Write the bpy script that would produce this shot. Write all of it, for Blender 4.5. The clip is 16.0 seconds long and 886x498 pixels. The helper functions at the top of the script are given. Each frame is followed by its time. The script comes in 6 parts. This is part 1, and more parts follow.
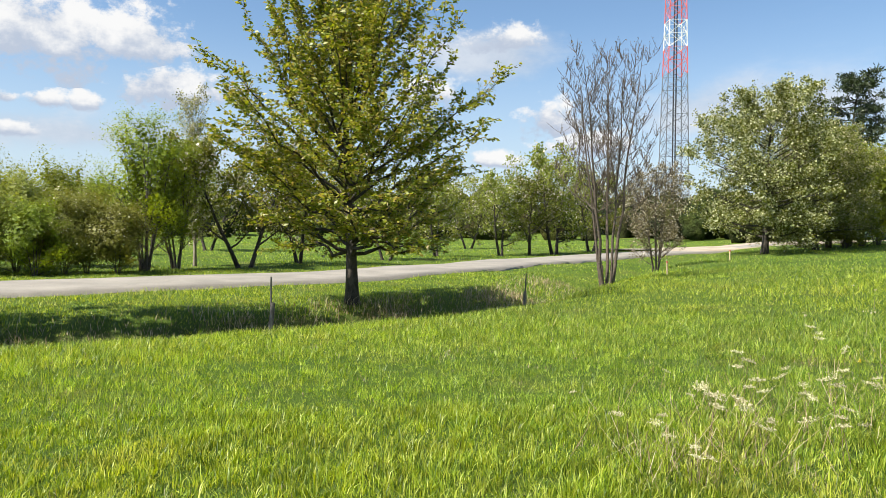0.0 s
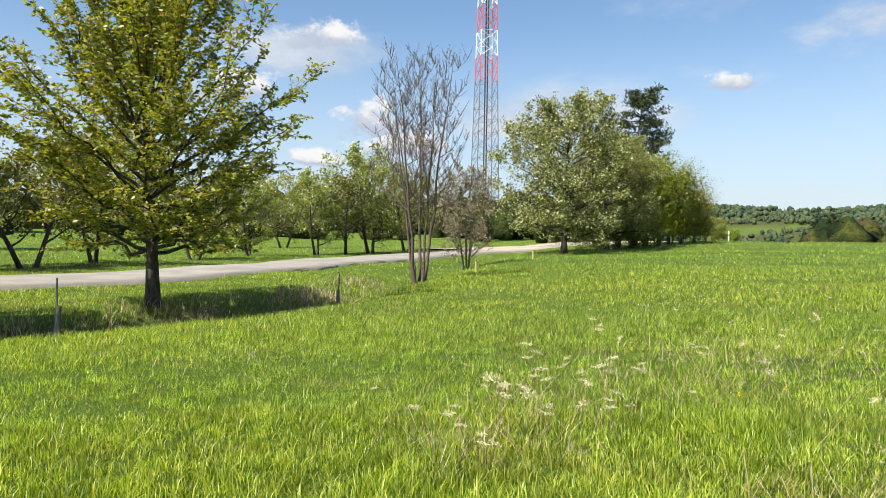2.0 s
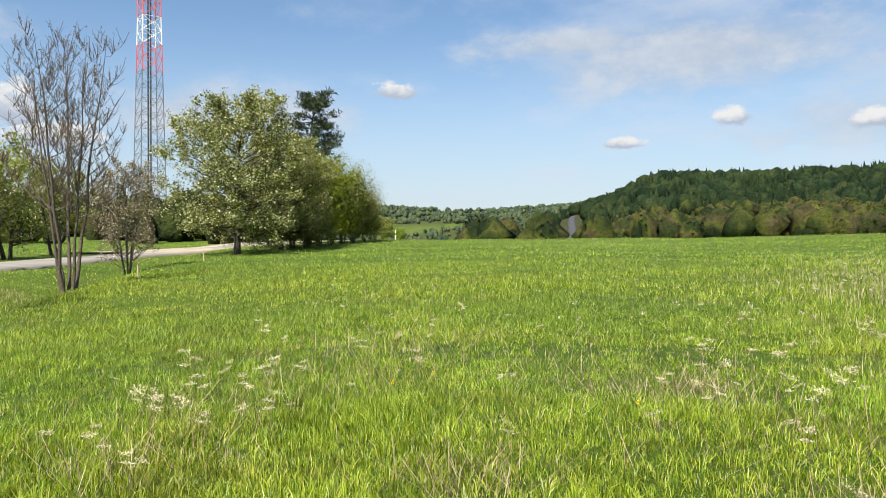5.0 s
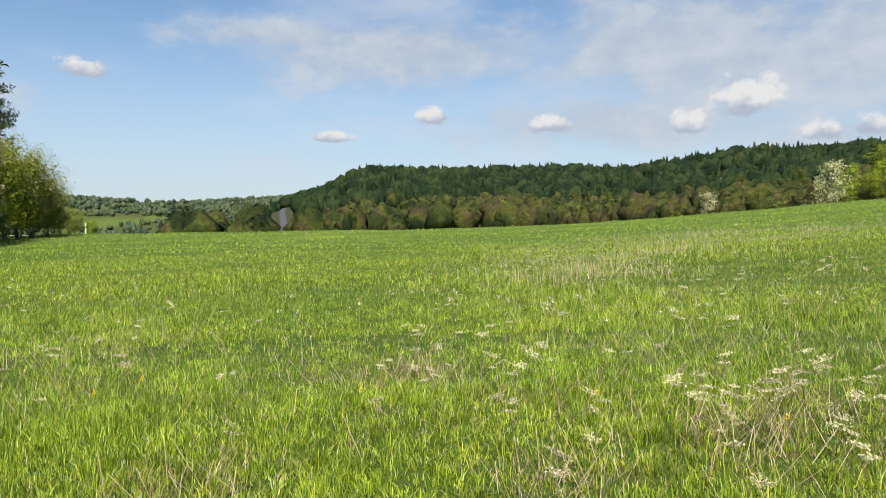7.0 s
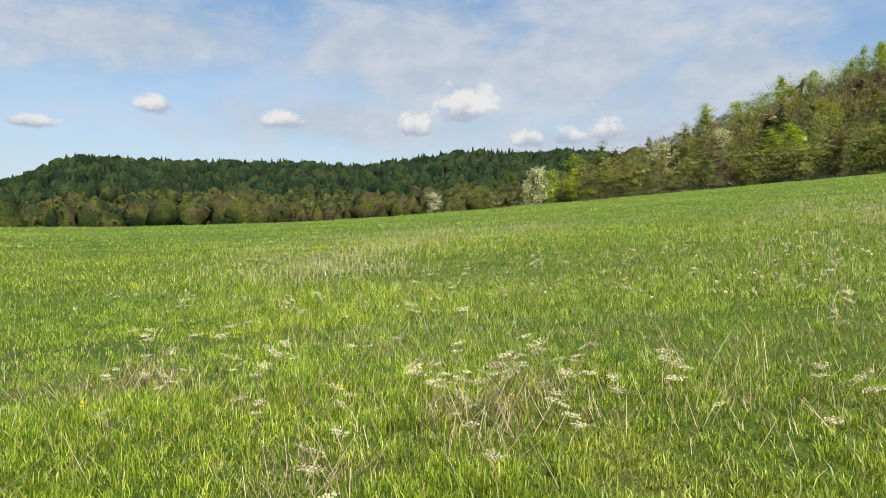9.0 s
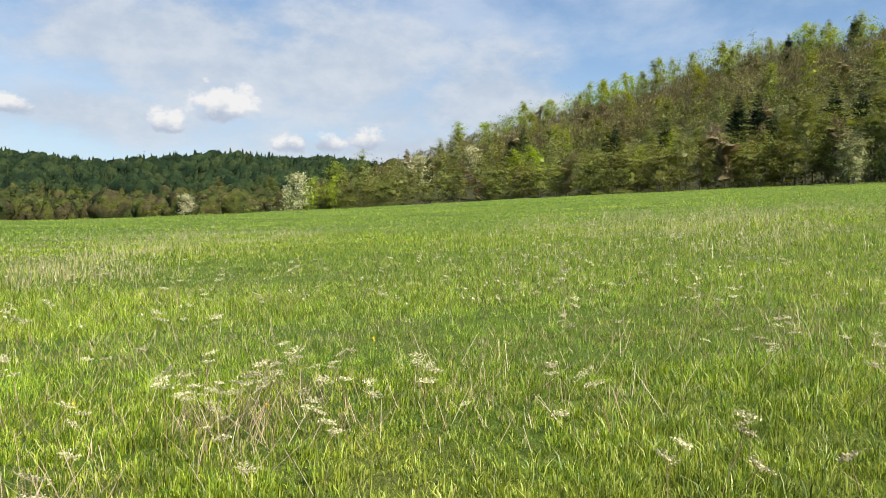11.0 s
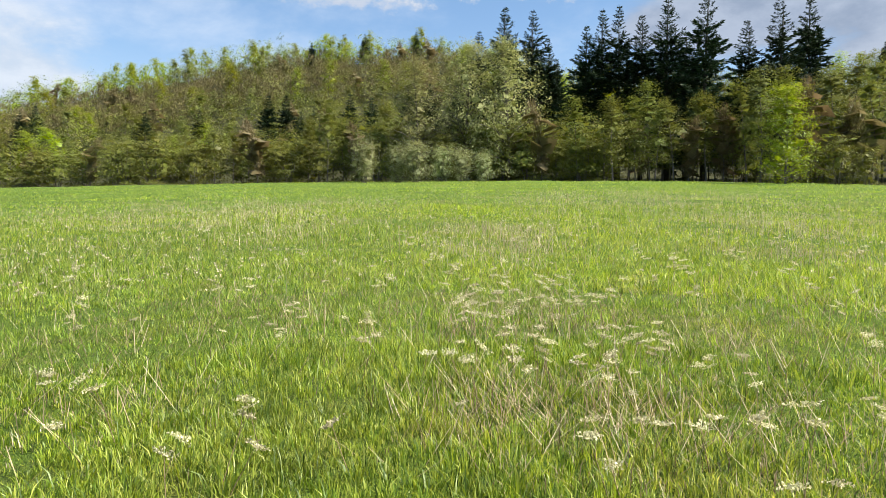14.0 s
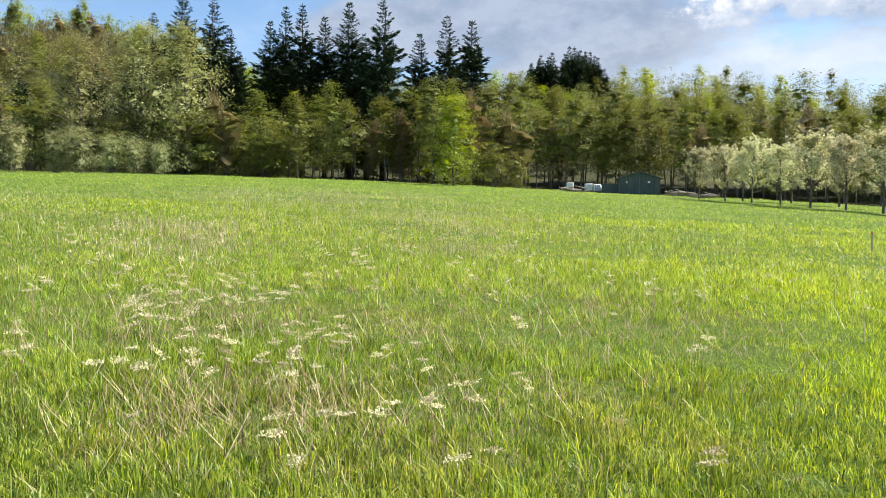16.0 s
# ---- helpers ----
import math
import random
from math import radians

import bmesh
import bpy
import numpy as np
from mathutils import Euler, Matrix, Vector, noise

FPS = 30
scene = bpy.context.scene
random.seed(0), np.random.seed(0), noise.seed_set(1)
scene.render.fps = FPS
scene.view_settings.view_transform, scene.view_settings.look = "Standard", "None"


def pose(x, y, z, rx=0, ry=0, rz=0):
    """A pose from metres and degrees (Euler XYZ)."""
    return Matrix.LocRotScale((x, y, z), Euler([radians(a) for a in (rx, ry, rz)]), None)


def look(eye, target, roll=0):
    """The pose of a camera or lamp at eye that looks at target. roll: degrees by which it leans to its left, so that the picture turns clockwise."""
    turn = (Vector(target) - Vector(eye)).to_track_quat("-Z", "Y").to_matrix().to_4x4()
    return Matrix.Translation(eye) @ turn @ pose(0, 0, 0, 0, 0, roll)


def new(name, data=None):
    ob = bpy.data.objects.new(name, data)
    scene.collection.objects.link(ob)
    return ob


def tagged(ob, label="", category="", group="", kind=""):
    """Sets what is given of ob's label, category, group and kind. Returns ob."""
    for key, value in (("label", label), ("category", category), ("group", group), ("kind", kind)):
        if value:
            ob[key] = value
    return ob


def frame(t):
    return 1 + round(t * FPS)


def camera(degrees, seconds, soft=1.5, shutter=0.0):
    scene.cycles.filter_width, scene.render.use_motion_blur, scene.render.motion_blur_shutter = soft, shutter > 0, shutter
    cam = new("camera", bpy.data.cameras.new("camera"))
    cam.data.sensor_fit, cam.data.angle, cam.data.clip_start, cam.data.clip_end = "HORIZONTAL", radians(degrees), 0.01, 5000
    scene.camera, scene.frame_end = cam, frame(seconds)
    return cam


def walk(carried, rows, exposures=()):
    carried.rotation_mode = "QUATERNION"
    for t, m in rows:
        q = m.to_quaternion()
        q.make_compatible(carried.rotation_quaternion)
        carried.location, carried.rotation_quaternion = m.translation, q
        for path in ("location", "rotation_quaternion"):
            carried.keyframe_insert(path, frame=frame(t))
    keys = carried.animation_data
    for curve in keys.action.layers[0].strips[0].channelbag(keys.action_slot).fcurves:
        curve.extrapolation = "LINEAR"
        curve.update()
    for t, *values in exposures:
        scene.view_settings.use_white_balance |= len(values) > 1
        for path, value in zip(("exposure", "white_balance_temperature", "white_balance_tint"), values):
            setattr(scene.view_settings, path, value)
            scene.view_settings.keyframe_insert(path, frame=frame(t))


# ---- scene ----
cam = camera(62.89, 16.0, soft=0.7)
PATH = [
    (0.0, pose(0.000, 0.000, 1.65, 89.07, -0.59, 0.02)),
    (0.5, pose(0.020, -0.010, 1.65, 89.06, -0.75, -3.19)),
    (1.0, pose(0.040, -0.020, 1.65, 89.02, -0.73, -6.74)),
    (1.5, pose(0.088, -0.047, 1.65, 89.06, -0.86, -10.52)),
    (2.0, pose(0.135, -0.075, 1.65, 89.20, -0.93, -14.29)),
    (2.5, pose(0.183, -0.102, 1.65, 89.38, -1.04, -17.91)),
    (3.0, pose(0.231, -0.129, 1.65, 89.52, -1.21, -21.69)),
    (3.2, pose(0.250, -0.140, 1.65, 89.55, -1.28, -23.30)),
    (5.3, pose(0.280, -0.120, 1.65, 89.21, -0.11, -42.60)),
    (5.5, pose(0.280, -0.114, 1.65, 89.05, -0.21, -44.78)),
    (6.0, pose(0.280, -0.100, 1.65, 88.90, -0.02, -50.43)),
    (6.5, pose(0.266, -0.070, 1.65, 88.82, 0.22, -56.22)),
    (7.0, pose(0.253, -0.041, 1.65, 88.78, 0.40, -62.00)),
    (7.5, pose(0.239, -0.011, 1.65, 88.75, 0.52, -67.65)),
    (8.0, pose(0.225, 0.018, 1.65, 88.73, 0.58, -73.12)),
    (8.2, pose(0.220, 0.030, 1.65, 88.67, 0.62, -75.20)),
    (10.3, pose(0.200, 0.030, 1.65, 88.75, -0.92, -94.67)),
    (10.5, pose(0.200, 0.030, 1.65, 88.87, -1.02, -96.60)),
    (11.0, pose(0.200, 0.030, 1.65, 89.17, -1.20, -101.70)),
    (11.5, pose(0.168, -0.010, 1.65, 89.46, -1.34, -107.15)),
    (12.0, pose(0.135, -0.050, 1.65, 89.68, -1.36, -112.85)),
    (12.5, pose(0.103, -0.090, 1.65, 89.71, -1.40, -118.68)),
    (13.0, pose(0.070, -0.130, 1.65, 89.58, -1.28, -124.63)),
    (13.5, pose(0.070, -0.140, 1.65, 89.36, -0.92, -130.76)),
    (14.0, pose(0.100, -0.130, 1.65, 89.17, -0.54, -137.16)),
    (14.5, pose(0.130, -0.120, 1.65, 89.05, -0.32, -143.64)),
    (15.0, pose(0.113, -0.127, 1.65, 88.98, -0.12, -149.93)),
    (15.5, pose(0.097, -0.133, 1.65, 89.04, -0.15, -155.91)),
    (16.0, pose(0.080, -0.140, 1.65, 89.11, -0.33, -161.62)),
]
walk(cam, PATH, [(0.0, 1.05), (3.0, 1.02), (5.5, 0.88), (6.5, 0.82), (8.0, 0.77), (11, 0.93), (12.5, 1.05), (13.5, 1.17), (16, 1.35)])


def turn(az):
    """Unit ground vector for a bearing in degrees, counted to the left of +y."""
    return np.array([-math.sin(radians(az)), math.cos(radians(az))])


# ---- world, sun and exposure ----
SUN_AZ, SUN_EL = 119.0, 52.0
sun_data = bpy.data.lights.new("sun", "SUN")
sun_data.energy, sun_data.angle, sun_data.color = 5.0, radians(0.53), (1.0, 0.93, 0.80)
sun = new("sun", sun_data)
sx, sy = turn(SUN_AZ)
ce = math.cos(radians(SUN_EL))
sun.matrix_world = look((sx * ce * 100, sy * ce * 100, math.sin(radians(SUN_EL)) * 100), (0, 0, 0))


class Nodes:
    """Short hand for building node trees."""

    def __init__(self, tree):
        self.tree = tree
        tree.nodes.clear()

    def add(self, kind, values=None, **props):
        n = self.tree.nodes.new(kind)
        for k, v in props.items():
            setattr(n, k, v)
        for k, v in (values or {}).items():
            if isinstance(v, bpy.types.NodeSocket):
                self.tree.links.new(v, n.inputs[k])
            else:
                n.inputs[k].default_value = v
        return n

    def math(self, op, a, b=0.0, c=0.0):
        n = self.add("ShaderNodeMath", {0: a, 1: b, 2: c}, operation=op)
        return n.outputs[0]

    def vec(self, op, a, b=(0, 0, 0)):
        n = self.add("ShaderNodeVectorMath", {0: a, 1: b}, operation=op)
        return n.outputs["Value" if op in ("LENGTH", "DOT_PRODUCT", "DISTANCE") else "Vector"]

    def smooth(self, x, a, b, lo=0.0, hi=1.0):
        n = self.add("ShaderNodeMapRange", {"Value": x, "From Min": a, "From Max": b, "To Min": lo, "To Max": hi}, interpolation_type="SMOOTHSTEP")
        return n.outputs["Result"]

    def noise(self, v, scale, detail=4.0, rough=0.55, distort=0.0):
        n = self.add("ShaderNodeTexNoise", {"Vector": v, "Scale": scale, "Detail": detail, "Roughness": rough, "Distortion": distort})
        return n.outputs["Fac"]

    def mix(self, f, a, b, blend="MIX"):
        n = self.add("ShaderNodeMix", data_type="RGBA", blend_type=blend)
        for k, v in ((0, f), (6, a), (7, b)):
            if isinstance(v, bpy.types.NodeSocket):
                self.tree.links.new(v, n.inputs[k])
            else:
                n.inputs[k].default_value = v if k == 0 else (*v, 1.0)
        return n.outputs[2]


world = bpy.data.worlds.new("sky")
scene.world = world
world.use_nodes = True
w = Nodes(world.node_tree)
sky = w.add("ShaderNodeTexSky", sky_type="NISHITA", sun_disc=False)
sky.sun_elevation, sky.sun_rotation = radians(SUN_EL), radians(-SUN_AZ)
sky.air_density, sky.dust_density, sky.ozone_density = 1.0, 0.6, 2.5
way = w.add("ShaderNodeTexCoord").outputs["Generated"]
xyz = w.add("ShaderNodeSeparateXYZ", {0: way})
wx, wy, wz = xyz.outputs
# a thin flat cloud layer seen in perspective
lift = w.math("ADD", w.math("MAXIMUM", wz, 0.0), 0.22)
px, py = w.math("DIVIDE", wx, lift), w.math("DIVIDE", wy, lift)
plane = w.add("ShaderNodeCombineXYZ", {0: px, 1: py, 2: 0.0}).outputs[0]
wisps = w.noise(plane, 1.5, 8.0, 0.6, 0.12)
heading = w.vec("DOT_PRODUCT", way, (*turn(-88), 0.0))
veil = w.smooth(w.math("ADD", wisps, w.smooth(heading, 0.2, 0.9, -0.14, 0.04)), 0.46, 0.76)
# low haze towards the horizon
haze = w.smooth(wz, 0.0, 0.30, 0.72, 0.0)
lumps = w.noise(w.vec("MULTIPLY", way, (1.0, 1.0, 2.6)), 5.0, 7.0, 0.6, 0.3)
puffs = w.noise(w.vec("MULTIPLY", way, (1.0, 1.0, 1.7)), 15.0, 6.0, 0.62)
puff2 = w.noise(way, 42.0, 5.0, 0.62)


def ellipse(az, el, hw, hh, flat):
    """How deep the view lies inside an ellipse of sky: bearing, height, half width, half height in degrees."""
    u = np.array([*(turn(az) * math.cos(radians(el))), math.sin(radians(el))])
    right = np.array([*turn(az - 90), 0.0])
    up = np.cross(right, u)
    d = w.vec("SUBTRACT", way, tuple(u))
    a = w.math("DIVIDE", w.vec("DOT_PRODUCT", d, tuple(right)), radians(hw))
    b = w.math("DIVIDE", w.vec("DOT_PRODUCT", d, tuple(up)), radians(hh))
    b = w.math("MULTIPLY", b, w.smooth(b, -0.4, 0.1, flat, 1.0))
    deep = w.math("SUBTRACT", 1.0, w.math("SQRT", w.math("ADD", w.math("MULTIPLY", a, a), w.math("MULTIPLY", b, b))))
    return w.math("ADD", deep, w.smooth(w.vec("DOT_PRODUCT", way, tuple(u)), 0.75, 0.85, -5.0, 0.0)), b


def gather(cells, flat):
    """The deepest of several ellipses, and the height (-1 to 1) within that one."""
    deepest, height = ellipse(*cells[0], flat)
    for cell in cells[1:]:
        deep, b = ellipse(*cell, flat)
        more = w.math("GREATER_THAN", deep, deepest)
        height = w.math("ADD", height, w.math("MULTIPLY", more, w.math("SUBTRACT", b, height)))
        deepest = w.math("MAXIMUM", deepest, deep)
    return deepest, height


# broad soft banks
bank_deep, _ = gather(((-60, 14.2, 17, 3.6), (-50, 15.0, 10, 1.6), (-80, 13.5, 15, 6.2), (-94, 12.5, 14, 6.6), (-105, 11.0, 9.5, 6.2), (-100, 6.5, 16, 3.0), (-118, 7.5, 8, 3.2), (-74, 8.5, 14, 2.6), (27, 7.0, 12, 1.6), (-3, 14, 6, 2.0), (-24, 9.5, 9, 2.2), (-185, 12.5, 16, 3.6)), 1.0)
bank = w.smooth(w.math("ADD", bank_deep, w.math("ADD", w.math("MULTIPLY", w.math("SUBTRACT", lumps, 0.46), 2.0), w.math("MULTIPLY", w.math("SUBTRACT", puffs, 0.5), 1.1))), -0.12, 0.85)
# a grey rain-like bank over the wood
grey_deep, _ = gather(((-171, 17.0, 14, 6.5), (-160, 15.5, 9, 3.0), (-192, 19.0, 14, 5.0)), 1.0)
grey = w.smooth(w.math("ADD", grey_deep, w.math("ADD", w.math("MULTIPLY", w.math("SUBTRACT", lumps, 0.40), 2.0), w.math("MULTIPLY", w.math("SUBTRACT", puffs, 0.5), 0.7))), 0.0, 0.7)
# single fair-weather clouds, flat below and heaped above
heap_deep, heap_high = gather(((30, 13.6, 7.5, 4.6), (23.0, 13.4, 4.6, 3.8), (20.4, 10.8, 4.4, 2.4), (31.6, 9.0, 1.6, 0.9), (28.6, 9.1, 1.9, 0.9), (26.4, 9.2, 1.5, 0.8), (31.0, 7.0, 2.2, 0.8), (-8.4, 9.0, 2.7, 2.4), (-11.0, 7.0, 4.0, 1.6), (-4.0, 6.0, 2.4, 1.0), (-4.8, 15.0, 3.8, 1.5), (2.0, 11.0, 4.0, 1.8),
                    (-36.0, 11.6, 2.6, 1.0), (-53.2, 7.5, 1.9, 0.65), (-61.6, 9.0, 2.1, 1.0), (-70.5, 8.4, 1.9, 0.95), (-80.7, 7.9, 1.6, 1.1),
                    (-84.6, 9.2, 2.3, 2.3), (-89.8, 6.9, 1.6, 0.9), (-92.4, 7.0, 1.9, 1.1), (-95.6, 7.4, 1.6, 1.3), (-128.5, 19.0, 8.5, 2.6), (-146, 19.4, 9, 2.2), (-188, 17, 8, 3.2)), 1.45)
ragged = w.math("ADD", w.math("MULTIPLY", w.math("SUBTRACT", puffs, 0.5), 2.5), w.math("MULTIPLY", w.math("SUBTRACT", puff2, 0.5), 1.3))
heap = w.smooth(w.math("ADD", heap_deep, ragged), -0.02, 0.5)
blue = w.mix(1.0, sky.outputs[0], (1.04, 1.12, 1.14), "MULTIPLY")
c1 = w.mix(haze, blue, (4.6, 5.2, 6.0))
c2 = w.mix(w.math("MULTIPLY", veil, 0.6), c1, (5.2, 5.75, 6.6))
shade = w.smooth(w.math("ADD", w.math("MULTIPLY", puffs, 0.6), w.math("MULTIPLY", lumps, 0.4)), 0.40, 0.62)
c3 = w.mix(w.math("MULTIPLY", bank, 0.9), c2, w.mix(shade, (4.0, 4.55, 5.35), (4.95, 5.35, 5.95)))
c3 = w.mix(w.math("MULTIPLY", grey, 0.9), c3, w.mix(shade, (2.05, 2.45, 3.2), (3.0, 3.4, 4.15)))
lit = w.smooth(w.math("ADD", heap_high, w.math("ADD", w.math("MULTIPLY", w.math("SUBTRACT", puffs, 0.5), 2.6), w.math("MULTIPLY", w.math("SUBTRACT", puff2, 0.5), 1.4))), -0.5, 0.55)
c3 = w.mix(heap, c3, w.mix(lit, (3.6, 4.1, 5.0), (6.6, 6.6, 6.6)))
background = w.add("ShaderNodeBackground", {"Color": c3, "Strength": 0.070})
w.tree.links.new(background.outputs[0], w.add("ShaderNodeOutputWorld").inputs[0])


# ---- materials ----
def shader(name):
    m = bpy.data.materials.new(name)
    m.use_nodes = True
    return m, Nodes(m.node_tree)


def leaf_material(name, colours, translucent=0.4, gloss=0.35, patch=0.0, vary=1.0, clump=0.0):
    """Foliage: colour differs from leaf to leaf; light shines through."""
    m, n = shader(name)
    pick = n.add("ShaderNodeNewGeometry").outputs["Random Per Island"]
    pick = n.math("MULTIPLY_ADD", n.math("SUBTRACT", pick, 0.5), vary, 0.5)
    if clump:
        tree = n.noise(n.add("ShaderNodeNewGeometry").outputs["Position"], clump, 2.0, 0.5)
        pick = n.math("ADD", pick, n.math("MULTIPLY", n.math("SUBTRACT", tree, 0.5), 3.0))
    ramp = n.add("ShaderNodeValToRGB", {"Fac": pick})
    e = ramp.color_ramp.elements
    while len(e) < len(colours):
        e.new(0.5)
    for i, c in enumerate(colours):
        e[i].position, e[i].color = i / (len(colours) - 1), (*c, 1)
    colour = ramp.outputs[0]
    own = n.add("ShaderNodeObjectInfo").outputs["Random"]
    colour = n.add("ShaderNodeHueSaturation", {"Hue": n.math("MULTIPLY_ADD", own, 0.03, 0.485), "Value": n.math("MULTIPLY_ADD", own, 0.35, 0.82), "Color": colour}).outputs[0]
    if patch:
        where = n.add("ShaderNodeNewGeometry").outputs["Position"]
        broad = n.noise(where, 0.09, 4.0, 0.6)
        fine = n.noise(where, 0.7, 4.0, 0.6)
        tufty = n.noise(where, 2.6, 3.0, 0.6)
        colour = n.add("ShaderNodeHueSaturation", {"Value": n.smooth(tufty, 0.36, 0.64, 0.80, 1.24), "Color": colour}).outputs[0]
        colour = n.mix(n.smooth(broad, 0.4, 0.62, 0.0, patch), colour, n.add("ShaderNodeHueSaturation", {"Hue": 0.525, "Saturation": 0.9, "Value": 0.62, "Color": colour}).outputs[0])
        colour = n.mix(n.smooth(fine, 0.5, 0.7, 0.0, patch), colour, n.add("ShaderNodeHueSaturation", {"Hue": 0.468, "Saturation": 0.95, "Value": 1.25, "Color": colour}).outputs[0])
    flat = n.add("ShaderNodeBsdfPrincipled", {"Base Color": colour, "Roughness": 0.45, "Specular IOR Level": gloss})
    glow = n.add("ShaderNodeBsdfTranslucent", {"Color": n.add("ShaderNodeHueSaturation", {"Hue": 0.48, "Saturation": 1.1, "Value": 1.3, "Color": colour}).outputs[0]})
    out = n.add("ShaderNodeMixShader", {0: translucent, 1: flat.outputs[0], 2: glow.outputs[0]})
    n.tree.links.new(out.outputs[0], n.add("ShaderNodeOutputMaterial").inputs[0])
    return m


def plain_material(name, a, b, scale=6.0, rough=0.8, bump=0.3, metal=0.0, stretch=(1, 1, 1), gloss=0.3, fine=8.0):
    """A surface with variation at two scales and fine relief."""
    m, n = shader(name)
    where = n.add("ShaderNodeTexCoord").outputs["Object"]
    where = n.vec("MULTIPLY", where, stretch)
    big, small = n.noise(where, scale, 5.0, 0.6), n.noise(where, scale * fine, 5.0, 0.65)
    both = n.math("ADD", n.math("MULTIPLY", big, 0.6), n.math("MULTIPLY", small, 0.4))
    colour = n.mix(n.smooth(both, 0.36, 0.64), a, b)
    relief = n.add("ShaderNodeBump", {"Strength": bump, "Distance": 0.02, "Height": both})
    p = n.add("ShaderNodeBsdfPrincipled", {"Base Color": colour, "Roughness": rough, "Metallic": metal, "Specular IOR Level": gloss, "Normal": relief.outputs[0]})
    n.tree.links.new(p.outputs[0], n.add("ShaderNodeOutputMaterial").inputs[0])
    return m


BARK = plain_material("bark", (0.05, 0.042, 0.036), (0.17, 0.145, 0.125), 9.0, 0.9, 0.8, stretch=(1, 1, 0.35))
BARK_PALE = plain_material("pale_bark", (0.17, 0.145, 0.12), (0.36, 0.315, 0.27), 8.0, 0.9, 0.6, stretch=(1, 1, 0.3))
BARK_DARK = plain_material("dark_bark", (0.025, 0.021, 0.018), (0.09, 0.078, 0.066), 9.0, 0.9, 0.7, stretch=(1, 1, 0.35))
BARK_FAR = plain_material("grey_brown_bark", (0.07, 0.06, 0.05), (0.2, 0.175, 0.145), 4.0, 0.9, 0.4, stretch=(1, 1, 0.3))
TWIG = plain_material("twig", (0.062, 0.048, 0.038), (0.15, 0.12, 0.098), 12.0, 0.85, 0.2)
WOOD = plain_material("weathered_wood", (0.13, 0.11, 0.09), (0.34, 0.30, 0.25), 14.0, 0.85, 0.6, stretch=(1, 1, 0.12))
STAKE = plain_material("pale_stake_wood", (0.5, 0.38, 0.22), (0.68, 0.55, 0.36), 20.0, 0.8, 0.4, stretch=(1, 1, 0.15))
ASPHALT = plain_material("pale_worn_asphalt", (0.20, 0.188, 0.168), (0.285, 0.265, 0.235), 0.6, 0.92, 0.5, fine=40.0)
GRAVEL = plain_material("pale_gravel", (0.27, 0.225, 0.17), (0.42, 0.36, 0.28), 0.5, 0.95, 0.7, fine=30.0)
STEEL = plain_material("galvanised_steel", (0.16, 0.17, 0.19), (0.30, 0.31, 0.33), 3.0, 0.5, 0.1, 0.6)
RED = plain_material("red_paint", (0.55, 0.09, 0.08), (0.68, 0.15, 0.13), 2.0, 0.5, 0.1)
WHITE = plain_material("white_paint", (0.70, 0.70, 0.70), (0.82, 0.82, 0.81), 2.0, 0.5, 0.1)
CABLE = plain_material("dark_cable", (0.02, 0.02, 0.024), (0.05, 0.05, 0.055), 2.0, 0.7, 0.1)
SHED = plain_material("dark_grey_green_boards", (0.05, 0.065, 0.07), (0.10, 0.12, 0.125), 2.0, 0.8, 0.4, stretch=(6, 6, 0.4))
ROOFING = plain_material("grey_roof_felt", (0.13, 0.135, 0.14), (0.22, 0.225, 0.23), 1.5, 0.85, 0.3)
YELLOW = plain_material("yellow_petals", (0.75, 0.50, 0.01), (0.88, 0.66, 0.03), 20.0, 0.6, 0.1)
LIME = plain_material("yellow_green_marker_paint", (0.70, 0.72, 0.08), (0.80, 0.82, 0.15), 6.0, 0.5, 0.1)
SOIL = plain_material("bare_dark_soil", (0.035, 0.026, 0.018), (0.12, 0.09, 0.06), 3.0, 0.95, 0.9)

LEAF_CHERRY = leaf_material("cherry_leaf", [(0.085, 0.125, 0.012), (0.19, 0.225, 0.022), (0.31, 0.31, 0.045), (0.31, 0.24, 0.075)], 0.45, 0.5)
LEAF_PEAR = leaf_material("pear_leaf", [(0.085, 0.115, 0.016), (0.14, 0.17, 0.024), (0.21, 0.225, 0.045)], 0.38)
LEAF_FRESH = leaf_material("fresh_green_leaf", [(0.13, 0.175, 0.018), (0.20, 0.25, 0.026), (0.28, 0.315, 0.04)], 0.45, vary=0.7)
LEAF_OLIVE = leaf_material("olive_spring_leaf", [(0.13, 0.155, 0.028), (0.21, 0.235, 0.042), (0.29, 0.30, 0.065)], 0.38, vary=0.6)
LEAF_ALDER = leaf_material("dull_olive_leaf", [(0.095, 0.12, 0.026), (0.15, 0.172, 0.038), (0.215, 0.225, 0.058)], 0.32, 0.25, vary=0.7)
LEAF_BROWN = leaf_material("reddish_brown_bud_leaf", [(0.12, 0.10, 0.045), (0.18, 0.15, 0.07), (0.22, 0.185, 0.09)], 0.3)
LEAF_LIME = leaf_material("bright_beech_leaf", [(0.17, 0.25, 0.012), (0.24, 0.32, 0.016), (0.30, 0.36, 0.025)], 0.45, vary=0.6)
LEAF_WILLOW = leaf_material("pale_willow_leaf", [(0.16, 0.18, 0.06), (0.26, 0.275, 0.10), (0.38, 0.38, 0.18)], 0.35, 0.2)
LEAF_SILVER = leaf_material("silvery_leaf", [(0.14, 0.17, 0.06), (0.25, 0.28, 0.12), (0.42, 0.44, 0.25)], 0.35, 0.15)
